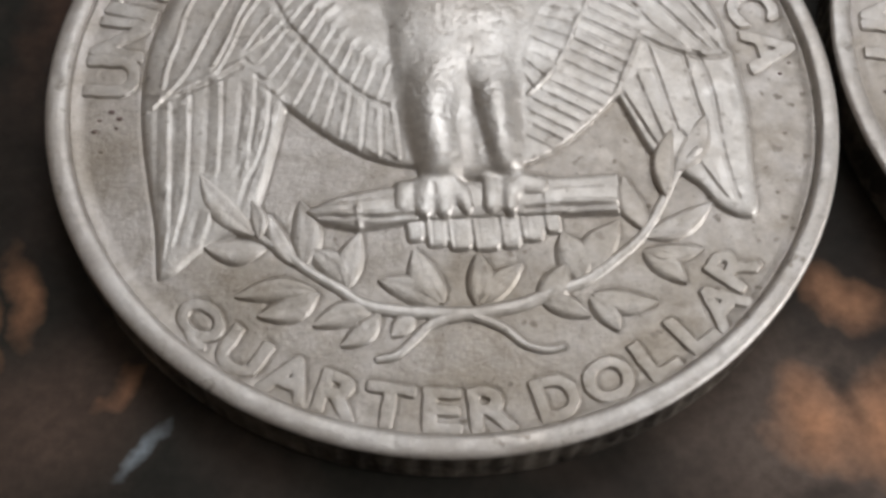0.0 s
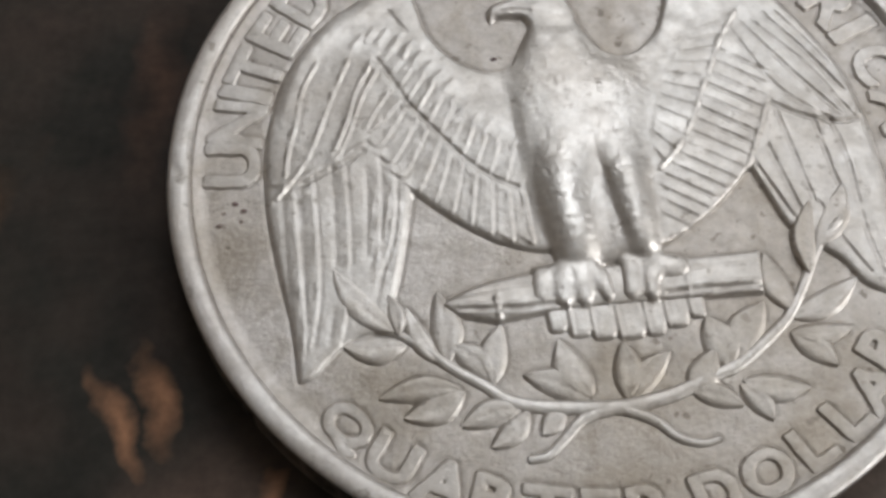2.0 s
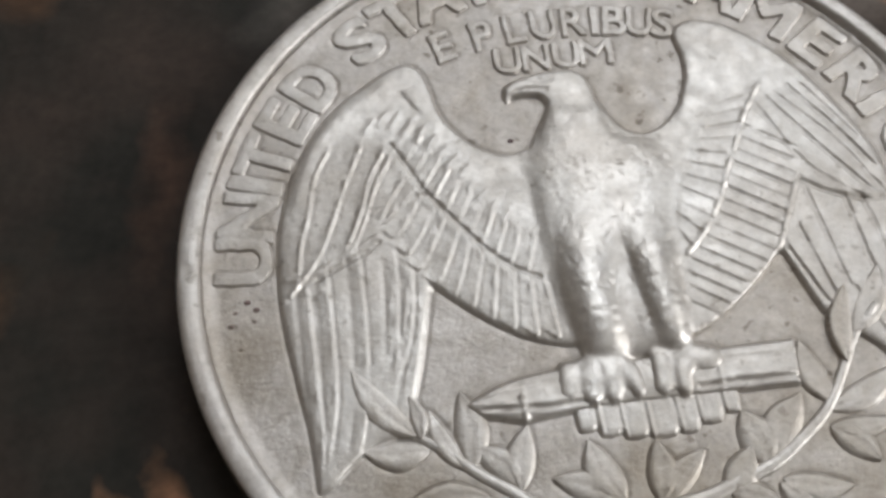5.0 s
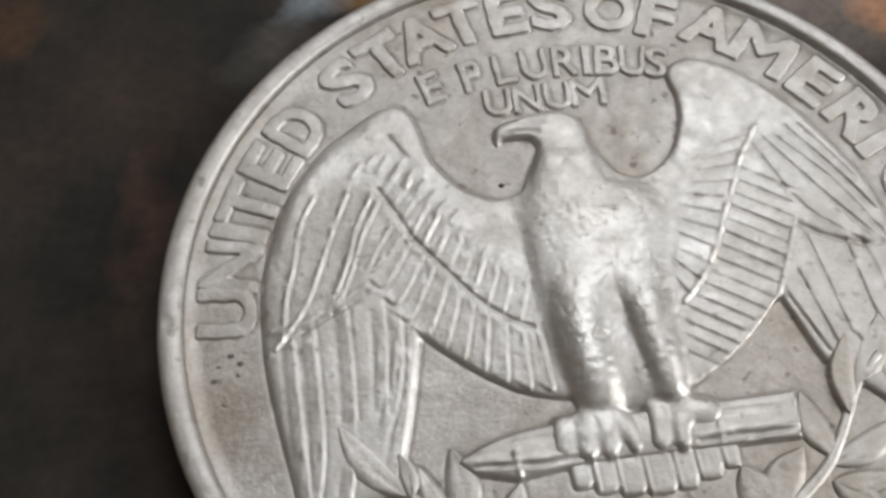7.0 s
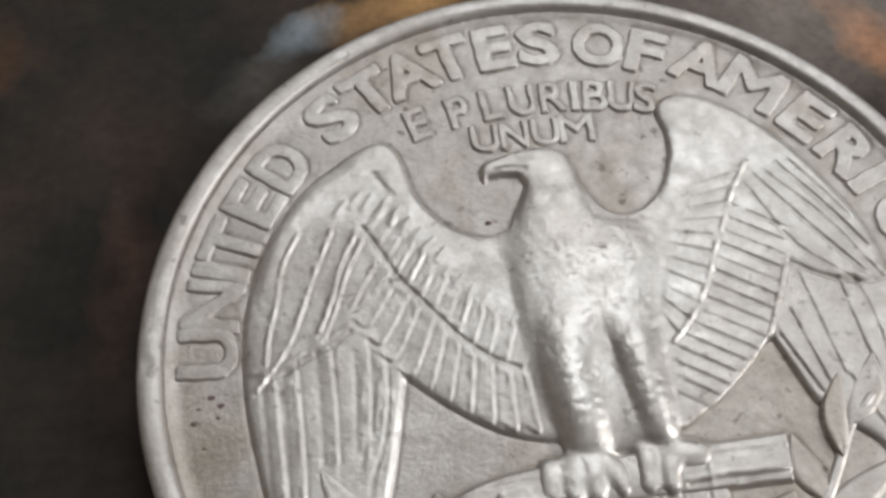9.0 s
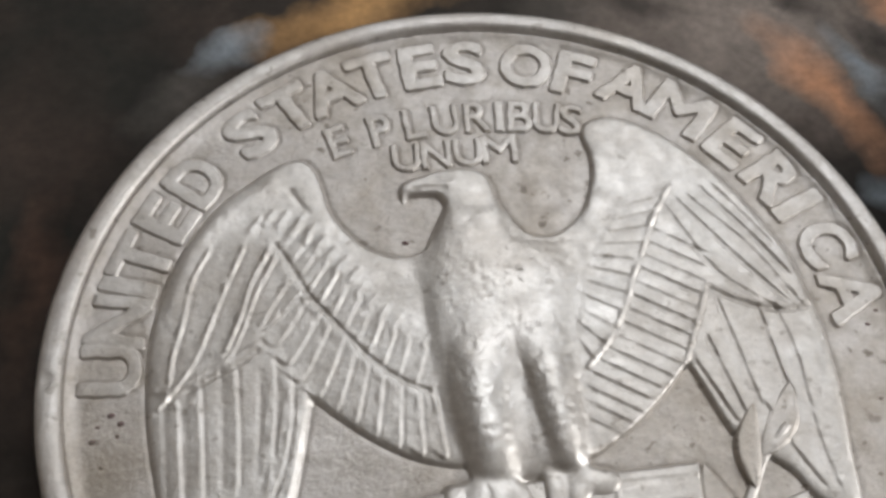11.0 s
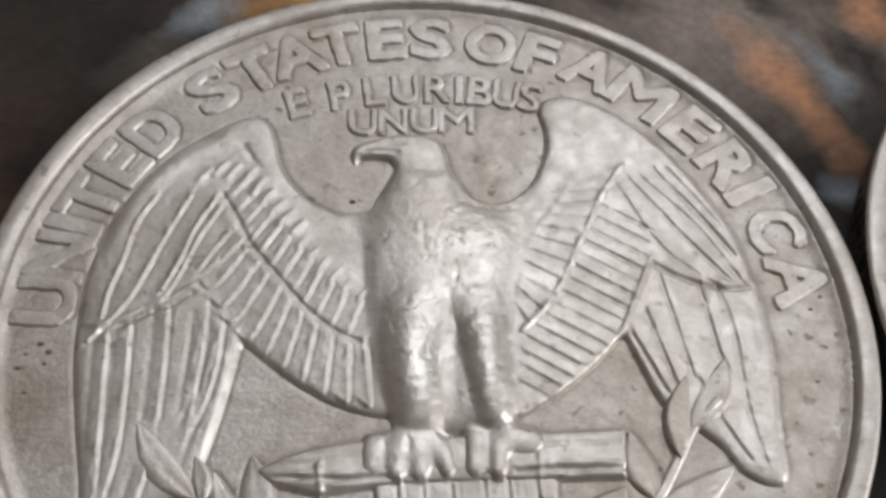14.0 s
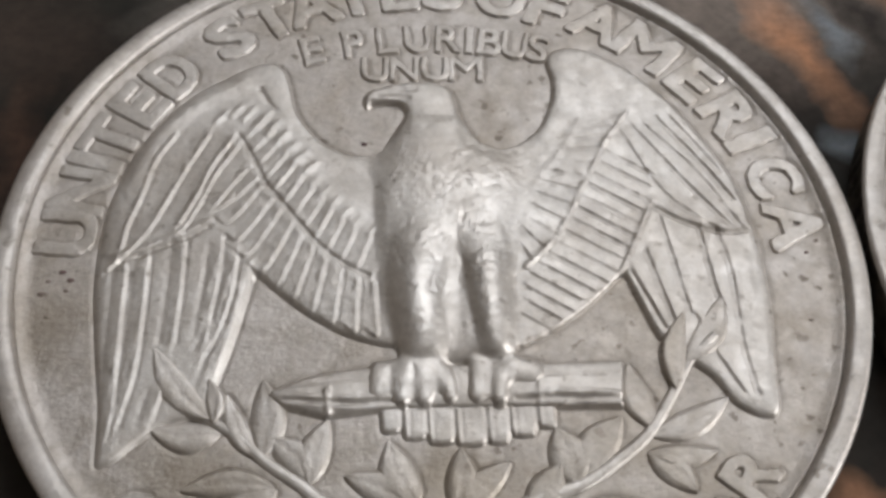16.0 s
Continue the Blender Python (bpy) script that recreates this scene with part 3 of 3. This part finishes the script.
RIGHT_LOW = [
    [(6.54, 1.13), (6.77, -0.61), (6.95, -2.08)], [(7.62, 0.72), (7.76, -1.18), (7.88, -1.82)],
    [(8.14, 0.62), (8.33, -0.82), (8.27, -2.99), (8.4, -4.55)], [(5.52, -0.75), (6.17, -2.5)], [(6.0, -0.1), (6.45, -2.25)],
    [(7.1, -2.2), (7.5, -3.4), (8.0, -4.5)]]
for s in RIGHT_LONG + RIGHT_LOW:
    emblem.lip(s, 0.042, 0.26, 1)
    emblem.stroke([(x - 0.04, y - 0.02) for x, y in s], -0.025, 0.05)
emblem.stroke([(6.32, 1.47), (7.17, 0.92), (8.22, 0.54), (8.97, 0.57)], -0.08, 0.055)
emblem.stroke([(6.4, 1.72), (7.2, 1.15), (8.22, 0.77), (8.97, 0.78)], 0.02, 0.12)
emblem.stroke([(6.6, 6.1), (7.6, 4.8), (8.4, 3.2), (8.9, 1.4), (9.0, -1.0), (8.85, -3.5)], 0.04, 0.22)

for n in range(8):      # tufts at the foot of the thighs
    emblem.limb([(-0.66 + 0.12 * n, -2.3), (-0.62 + 0.15 * n, -3.12 + 0.1 * (n % 3))], 0.13, 0.08, 0.06, 0.06)
for n in range(5):
    emblem.limb([(1.6 + 0.1 * n, -2.2), (1.72 + 0.14 * n, -2.95 + 0.08 * (n % 2))], 0.12, 0.08, 0.06, 0.06)
emblem.bare[:] = 1
melt(emblem, ((-0.4, -3.25, 0.7, 0.45), (1.8, -3.05, 0.6, 0.45), (0.65, -3.2, 0.6, 0.5)), 60)
for line, r0, r1, rise in (                      # knuckles and toes round the sheaf
        ([(-1.5, -3.8), (-1.6, -4.3)], 0.36, 0.30, 0.22), ([(-0.95, -3.8), (-0.3, -3.78)], 0.48, 0.46, 0.27),
        ([(-0.95, -4.0), (-1.0, -4.5)], 0.33, 0.27, 0.26), ([(-0.4, -4.0), (-0.42, -4.5)], 0.33, 0.27, 0.26),
        ([(0.15, -3.9), (0.25, -4.5)], 0.3, 0.22, 0.25), ([(1.05, -3.7), (0.95, -4.45)], 0.32, 0.27, 0.27),
        ([(1.75, -3.75), (2.4, -3.85)], 0.45, 0.36, 0.26), ([(1.62, -3.9), (1.52, -4.55)], 0.3, 0.24, 0.27)):
    emblem.limb(line, r0 + 0.05, r1 + 0.07, 0.16, rise * 0.62)
near = (slice(int((-5.0 + 6.7) / 0.031), int((-3.25 + 6.7) / 0.031)), slice(int((-2.1 + 9.6) / 0.031), int((3.1 + 9.6) / 0.031)))
patch = np.maximum(emblem.h[near], -0.05)
for _ in range(14):
    patch[1:-1, 1:-1] = (4 * patch[1:-1, 1:-1] + patch[:-2, 1:-1] + patch[2:, 1:-1] + patch[1:-1, :-2] + patch[1:-1, 2:]) / 8
emblem.h[near] = patch
for x in (-1.28, -0.68, -0.1, 0.62, 1.32, 2.0):
    emblem.stroke([(x, -3.7), (x - 0.04, -4.3), (x + 0.03, -4.8)], -0.016, 0.08)
tail_x, tail_y = (-1.6, -1.03, -0.38, 0.33, 1.14, 1.75, 2.45, 3.0), (-5.48, -5.68, -5.82, -5.88, -5.84, -5.66, -5.42)
tips = [(-1.62, -4.7)]
for x0, x1, y in zip(tail_x, tail_x[1:], tail_y):     # rounded ends of the tail feathers
    tips += [(x0 + 0.02, y + 0.09), (x0 + 0.08, y), ((x0 + x1) / 2, y - 0.03), (x1 - 0.08, y + 0.01), (x1 - 0.02, y + 0.09)]
emblem.raise_to(np.array(tips + [(3.0, -4.7)]), 0.06, 0.04, 0.08, 0.25)
for x, y in zip(tail_x[1:-1], tail_y):
    emblem.stroke([(x, -4.75), (x + 0.02, y - 0.15)], -0.038, 0.045)
    emblem.lip([(x + 0.1, -4.75), (x + 0.12, y - 0.1)], 0.03, 0.25, -1)
melt(emblem, ((0.7, -4.2, 2.6, 0.5),), 6)
for n in range(110):   # short plumage marks on breast and thighs
    x, y = random.uniform(-1.0, 2.0), random.uniform(-1.8, 4.6)
    emblem.stroke([(x, y), (x + random.uniform(-0.1, 0.12), y - random.uniform(0.15, 0.3))], random.choice((-0.008, -0.01, 0.006)), 0.05)
for n in range(110):   # rows of small feathers down the thighs
    x, y = random.choice((random.uniform(-1.0, 0.3), random.uniform(1.0, 2.2))), random.uniform(-2.7, 0.9)
    emblem.stroke([(x - 0.09, y + 0.03), (x, y - 0.05), (x + 0.1, y + 0.04)], random.choice((-0.011, 0.008)), 0.045)
for n in range(120):   # ruffled down on the upper breast
    x, y = random.gauss(1.5, 0.7), random.gauss(2.6, 0.7)
    t = random.uniform(-0.9, 0.5)
    emblem.stroke([(x, y), (x + 0.14 * math.cos(t), y + 0.14 * math.sin(t))], random.choice((-0.012, 0.011)), 0.045)
emblem.smooth(2)
emblem.h = np.where(emblem.h > 0, emblem.h * 0.9, emblem.h)
swing = sum(np.sin(emblem.x * math.cos(t) * f + emblem.y * math.sin(t) * f + t * 9) for t, f in ((0.3, 5.1), (1.2, 7.7), (2.1, 11.3), (2.8, 6.1), (0.9, 14.9)))
emblem.h += np.where(emblem.h > 0.02, 0.0006 * swing, 0)
emblem.pit(700, (-9.3, -6.3), (9.3, 7.7), 0.012)
emblem.mesh("emblem_relief", RELIEF_METAL, coin, "raised heraldic emblem with spread wings")

# ---- arrow bundle ----
arrows = Relief(-4.8, 5.2, -5.3, -3.3, 0.036)
arrows.raise_to(outline([(4.93, -3.5), (4.85, -4.2), (4.76, -4.88)], [(4.7, -4.9), (1.73, -4.85), (-1.18, -4.86), (-2.98, -5.04)],
                        [(-3.0, -5.04), (-3.6, -4.86), (-4.1, -4.7), (-4.5, -4.35)], [(-4.4, -4.2), (-3.22, -3.75), (-1.6, -3.56), (1.82, -3.52), (4.9, -3.5)]), 0.09, 0.12, 0.08, 0.65)
for y, h in ((-3.95, -0.02), (-4.5, 0.04), (-4.64, -0.06), (-4.76, 0.03)):
    arrows.stroke([(2.0, y), (3.4, y + 0.04), (4.85, y - 0.02)], h, 0.07)
    arrows.stroke([(-1.3, y), (-2.4, y - 0.03), (-4.0, y * 0.6 - 1.75)], h, 0.07)
for x in (4.74, 2.55):
    arrows.stroke([(x + 0.08, -3.55), (x, -4.85)], 0.03, 0.07)
arrows.stroke([(-2.95, -4.3), (-2.9, -5.0)], 0.06, 0.07)
arrows.stroke([(3.0, -4.55), (3.35, -4.7), (3.9, -4.62)], -0.06, 0.06)
arrows.mesh("sheaf", RELIEF_METAL, coin, "raised bundle of arrows")


# ---- olive branch ----
def ground_height(x, y):
    return max(float(emblem.height(np.array(x), np.array(y))), 0.0)


def stem(points, r0, r1):
    """A rounded stem, lying on what is below it."""
    line = spline(points, 5)
    tang = np.gradient(line, axis=0)
    side = np.stack([-tang[:, 1], tang[:, 0]], -1) / np.hypot(*tang.T)[:, None]
    under = np.array([ground_height(*p) for p in line])
    under = np.convolve(np.r_[[under[0]] * 3, under, [under[-1]] * 3], np.ones(7) / 7, "valid")
    verts, faces, m = [], [], 9
    for k, (p, s) in enumerate(zip(line, side)):
        r = r0 + (r1 - r0) * k / (len(line) - 1)
        for j in range(m):
            a = math.pi * (j / (m - 1))
            verts.append(((p[0] + s[0] * r * math.cos(a)) * MM, (p[1] + s[1] * r * math.cos(a)) * MM,
                          (FIELD + under[k] - 0.05 + 0.13 * math.sin(a) ** 0.6) * MM))
    for k in range(len(line) - 1):
        for j in range(m - 1):
            a = k * m + j
            faces.append((a, a + m, a + m + 1, a + 1))
    return link_mesh("stem", verts, faces, RELIEF_METAL, coin)


stem([(0.33, -7.83), (-0.54, -7.78), (-2.03, -7.6), (-2.96, -7.33), (-3.57, -6.83), (-4.42, -6.21), (-5.12, -5.53), (-5.76, -5.09), (-6.32, -4.76)], 0.25, 0.13)
stem([(0.2, -7.83), (1.46, -7.64), (2.55, -7.26), (3.48, -6.96), (4.38, -6.38), (5.33, -5.6), (6.09, -4.5), (6.68, -3.55), (7.46, -2.83)], 0.25, 0.13)
stem([(-0.1, -7.82), (-1.03, -8.06), (-1.62, -8.57), (-2.11, -8.96), (-2.66, -9.05)], 0.21, 0.12)
stem([(0.15, -7.88), (0.92, -8.3), (1.49, -8.85), (2.09, -9.06), (2.61, -8.99)], 0.2, 0.1)


def leaf(x0, y0, x1, y1, width, bend):
    """A pointed leaf with a sunk midrib and a raised edge."""
    nu, nv, verts, faces = 22, 13, [], []
    dx, dy = x1 - x0, y1 - y0
    length = math.hypot(dx, dy)
    tx, ty = dx / length, dy / length
    under = max(ground_height(x0 + dx * s, y0 + dy * s) for s in (0.3, 0.5, 0.7, 0.9))
    for i in range(nu):
        u = i / (nu - 1)
        half = 0.63 * width * max(math.sin(math.pi * u ** 0.9), 0.0) ** 0.8 + 0.02
        mid = bend * length * math.sin(math.pi * u)
        for j in range(nv):
            v = -1 + 2 * j / (nv - 1)
            z = 0.13 * (1 - abs(v) ** 5) - 0.05 - 0.014 * math.exp(-(v / 0.14) ** 2) * (1 - u * 0.7) + 0.018 * v * math.copysign(1, bend)
            along_, out = u * length, mid + v * half
            x, y = x0 + tx * along_ - ty * out, y0 + ty * along_ + tx * out
            z = under * 0.7 + z * min(1, 0.4 + 3 * u)
            if j in (0, nv - 1):
                z = ground_height(x, y) * 0.8 - 0.05
            verts.append((x * MM, y * MM, (FIELD + z) * MM))
    for i in range(nu - 1):
        for j in range(nv - 1):
            a = i * nv + j
            faces.append((a, a + nv, a + nv + 1, a + 1))
    return link_mesh("leaf", verts, faces, LETTER_METAL, coin)


LEAVES_LEFT = [
    (-4.58, -6.11, -4.6, -3.88, 0.81), (-4.66, -6.1, -5.5, -4.3, 0.54), (-3.32, -6.67, -4.38, -5.52, 0.75), (-3.33, -6.81, -2.9, -5.07, 0.71),
    (-4.2, -6.88, -6.51, -6.92, 0.71), (-4.13, -6.94, -5.89, -7.55, 0.78), (-2.65, -7.56, -4.35, -7.94, 0.71), (-2.47, -7.66, -3.61, -8.61, 0.61),
    (-0.76, -7.53, -2.48, -6.63, 0.78), (-0.67, -7.45, -1.37, -5.68, 0.88), (-1.49, -7.86, -2.19, -8.4, 0.54), (-5.92, -5.02, -7.45, -2.95, 0.78),
    (-5.8, -5.12, -5.99, -3.89, 0.47), (-5.6, -5.41, -7.39, -5.25, 0.78)]
LEAVES_RIGHT = [
    (0.27, -7.6, 0.43, -5.92, 0.78), (0.43, -7.61, 1.72, -6.36, 0.68), (2.04, -7.53, 2.95, -6.42, 0.78), (2.11, -7.59, 3.44, -8.13, 0.61),
    (3.32, -6.98, 2.91, -5.42, 1.02), (3.5, -6.82, 4.68, -5.14, 0.92), (3.58, -7.41, 5.42, -7.81, 0.71), (3.49, -7.5, 4.17, -8.63, 0.64),
    (5.24, -6.15, 7.02, -6.16, 0.61), (5.24, -6.15, 6.33, -7.26, 0.78), (5.31, -5.69, 7.55, -4.64, 0.71), (6.2, -4.4, 6.72, -2.1, 0.62),
    (6.59, -3.58, 7.83, -1.64, 0.81), (5.54, -5.52, 5.01, -3.61, 0.75)]
for n, l in enumerate(LEAVES_LEFT + LEAVES_RIGHT):
    leaf(*l, 0.07 if n % 2 else -0.07)


# ---- lettering ----
def glyph(char):
    """Triangles and border of a character of the built-in font, in a unit box."""
    text = bpy.data.curves.new("glyph", "FONT")
    text.body, text.resolution_u = char, 4
    ob = new("glyph", text)
    bpy.context.view_layer.update()
    me = ob.evaluated_get(bpy.context.evaluated_depsgraph_get()).to_mesh()
    verts = np.array([v.co[:2] for v in me.vertices])
    uses = {}
    for p in me.polygons:
        for e in p.edge_keys:
            uses[e] = uses.get(e, 0) + 1
    tris = [list(p.vertices) for p in me.polygons]
    lo, hi = verts.min(0), verts.max(0)
    verts = (verts - lo) / (hi - lo)
    ob.to_mesh_clear()
    bpy.data.objects.remove(ob)
    bpy.data.curves.remove(text)
    return verts, [e for e, n in uses.items() if n == 1], tris


GLYPHS = {c: glyph(c) for c in sorted(set("UNITEDSTATESOFAMERICAEPLURIBUSQUARTERDOLLAR"))}


def letter(char, x, y, turn, wide, high, bold, rise=0.08):
    """A struck letter with sloping flanks; its foot's middle lies at x, y."""
    verts, border, tris = GLYPHS[char]
    step = 0.027
    gx, gy = np.meshgrid(np.arange(-wide / 2 - 0.16, wide / 2 + 0.17, step), np.arange(-0.16, high + 0.17, step))
    p = (verts - (0.5, 0)) * (wide - 2 * bold, high - 2 * bold) + (0, bold)
    d = np.full(gx.shape, 1e9)
    for a, b in border:
        (ax, ay), (bx, by) = p[a], p[b]
        s = np.clip(((gx - ax) * (bx - ax) + (gy - ay) * (by - ay)) / ((bx - ax) ** 2 + (by - ay) ** 2 + 1e-12), 0, 1)
        d = np.minimum(d, np.hypot(gx - ax - s * (bx - ax), gy - ay - s * (by - ay)))
    within = np.zeros(gx.shape, bool)
    for t in tris:
        for k in range(1, len(t) - 1):
            a, b, c = p[t[0]], p[t[k]], p[t[k + 1]]
            w = [(v[0] - u[0]) * (gy - u[1]) - (v[1] - u[1]) * (gx - u[0]) for u, v in ((a, b), (b, c), (c, a))]
            within |= (w[0] >= 0) & (w[1] >= 0) & (w[2] >= 0) | (w[0] <= 0) & (w[1] <= 0) & (w[2] <= 0)
    d = np.where(within, d, -d) + bold
    wx, wy = gx + 3.7 * x, gy + 5.3 * y
    d += 0.008 * (np.sin(wx * 6.1 + wy * 3.3) + np.sin(wy * 8.3 - wx * 4.1) + np.sin(wx * 13.0 + wy * 11.0))   # worn, uneven edges
    h = np.clip((rise + 0.06) * np.clip((d + 0.035) / 0.06, 0, 1) - 0.06 + 0.006 * ease(d / 0.2), -0.06, 1)
    keep = h > -0.055
    cell = keep[:-1, :-1] | keep[1:, :-1] | keep[:-1, 1:] | keep[1:, 1:]
    index = np.arange(gx.size).reshape(gx.shape)
    faces = np.stack([index[:-1, :-1][cell], index[:-1, 1:][cell], index[1:, 1:][cell], index[1:, :-1][cell]], -1)
    used, faces = np.unique(faces, return_inverse=True)
    c, s = math.cos(radians(turn)), math.sin(radians(turn))
    px, py, ph = gx.ravel()[used], gy.ravel()[used], h.ravel()[used]
    co = np.stack([x + c * px - s * py, y + s * px + c * py, FIELD + ph], -1) * MM
    return link_mesh("letter", co.tolist(), faces.reshape(-1, 4).tolist(), LETTER_METAL, coin)


WIDE = {"I": 0.36, "M": 1.3, "N": 1.08, "O": 1.12, "Q": 1.15, "U": 1.05, "A": 1.15, "L": 0.82, "E": 0.84, "F": 0.82, "S": 0.9, "P": 0.86, "T": 1.05}


def ring(word, angles, radius, high, scale, bold, outward=True, rise=0.06):
    for c, a in zip(word, angles):
        turn = a - 90 if outward else a + 90
        letter(c, radius * math.cos(radians(a)), radius * math.sin(radians(a)), turn, WIDE.get(c, 0.98) * scale, high, bold, rise)


ring("UNITED", (175.1, 167.0, 161.0, 155.6, 147.5, 139.2), 9.38, 1.72, 1.5, 0.11)
ring("STATES", (126.6, 118.2, 110.6, 102.7, 94.3, 86.4), 9.38, 1.72, 1.5, 0.11)
ring("OF", (75.6, 67.2), 9.38, 1.72, 1.5, 0.11)
ring("AMERICA", (57.6, 47.9, 37.4, 28.3, 22.3, 14.2, 4.6), 9.58, 1.72, 1.5, 0.11)
ring("QUARTER", (-134.4, -126.2, -118.0, -110.4, -103.0, -95.2, -88.0), 11.38, 1.36, 1.34, 0.10, False, 0.06)
ring("R", (-41.2,), 11.0, 1.36, 1.34, 0.10, False, 0.06)
ring("DOLLA", (-78.2, -70.0, -61.8, -54.4, -47.8), 11.38, 1.36, 1.34, 0.10, False, 0.06)
for c, x in zip("EPLURIBUS", (-3.38, -2.14, -1.15, -0.22, 0.7, 1.36, 1.96, 2.72, 3.42)):
    a = 90 - math.degrees(math.asin((x - 0.1) / 13.8))
    letter(c, x, -6.25 + 13.8 * math.sin(radians(a)), a - 90, WIDE.get(c, 0.98) * 0.82, 1.14, 0.04, 0.07)
for c, x in zip("UNUM", (-1.58, -0.68, 0.28, 1.22)):
    letter(c, x, 6.36, -1, WIDE.get(c, 0.98) * 0.86, 1.0, 0.04, 0.07)

# ---- the field: the metal sank a little where it flowed into the struck forms ----
field = Relief(-11.52, 11.52, -11.52, 11.52, 0.045)
mask = np.zeros(field.x.shape)
for child in coin.children:
    if child.name.split(".")[0] in ("letter", "leaf", "stem", "emblem_relief", "sheaf"):
        co = np.zeros(len(child.data.vertices) * 3)
        child.data.vertices.foreach_get("co", co)
        co = co.reshape(-1, 3) / MM
        co = co[co[:, 2] > FIELD + 0.005]
        mask[np.rint((co[:, 1] + 11.52) / 0.045).astype(int), np.rint((co[:, 0] + 11.52) / 0.045).astype(int)] = 1
for _ in range(2):      # close the gaps between samples
    mask[1:-1, 1:-1] = np.maximum.reduce([mask[1:-1, 1:-1], np.minimum(mask[:-2, 1:-1], mask[2:, 1:-1]), np.minimum(mask[1:-1, :-2], mask[1:-1, 2:])])
for _ in range(5):
    mask[1:-1, 1:-1] = (2 * mask[1:-1, 1:-1] + mask[:-2, 1:-1] + mask[2:, 1:-1] + mask[1:-1, :-2] + mask[1:-1, 2:]) / 6
radius = np.hypot(field.x, field.y)
field.h = -0.03 * ease(mask * 1.9) + 0.0015 * (field.worn - 1) + 0.11 * ease((radius - 10.85) / 0.65) ** 2
field.h[radius > 11.51] = -9
field.mesh("field", FIELD_METAL, coin, floor=-1.0)

# specks of dirt stuck in the field
DIRT = coin_metal("black_dirt", (0.12, 0.04, 0.07), (0.08, 0.065, 0.055), 0.7, 0.02, 0.2)
for x, y, r in ((-1.93, 3.93, 0.09), (-9.93, -0.70, 0.09), (-10.17, -0.44, 0.09), (-10.66, -1.13, 0.09), (10.93, 0.30, 0.06), (11.15, 0.03, 0.06), (11.29, -0.19, 0.06), (-10.01, -1.04, 0.06), (-10.52, -0.73, 0.06), (-10.42, -1.86, 0.06), (10.57, -0.10, 0.06), (11.16, 0.77, 0.06), (10.26, -2.32, 0.06)):
    spot = bmesh.new()
    bmesh.ops.create_icosphere(spot, subdivisions=2, radius=r * MM, matrix=Matrix.Translation((x * MM, y * MM, FIELD * MM)) @ Matrix.Diagonal((1.2, 0.85, 0.3, 1)))
    me = bpy.data.meshes.new("dirt_speck")
    spot.to_mesh(me)
    spot.free()
    me.materials.append(DIRT)
    new("dirt_speck", me).parent = coin

# the second coin lies beside it, struck from the same design
tagged(copy_thing(coin, pose(24.5 * MM, -0.4 * MM, 0, 0, 0, -3)), "second silver-grey quarter dollar coin beside the first")
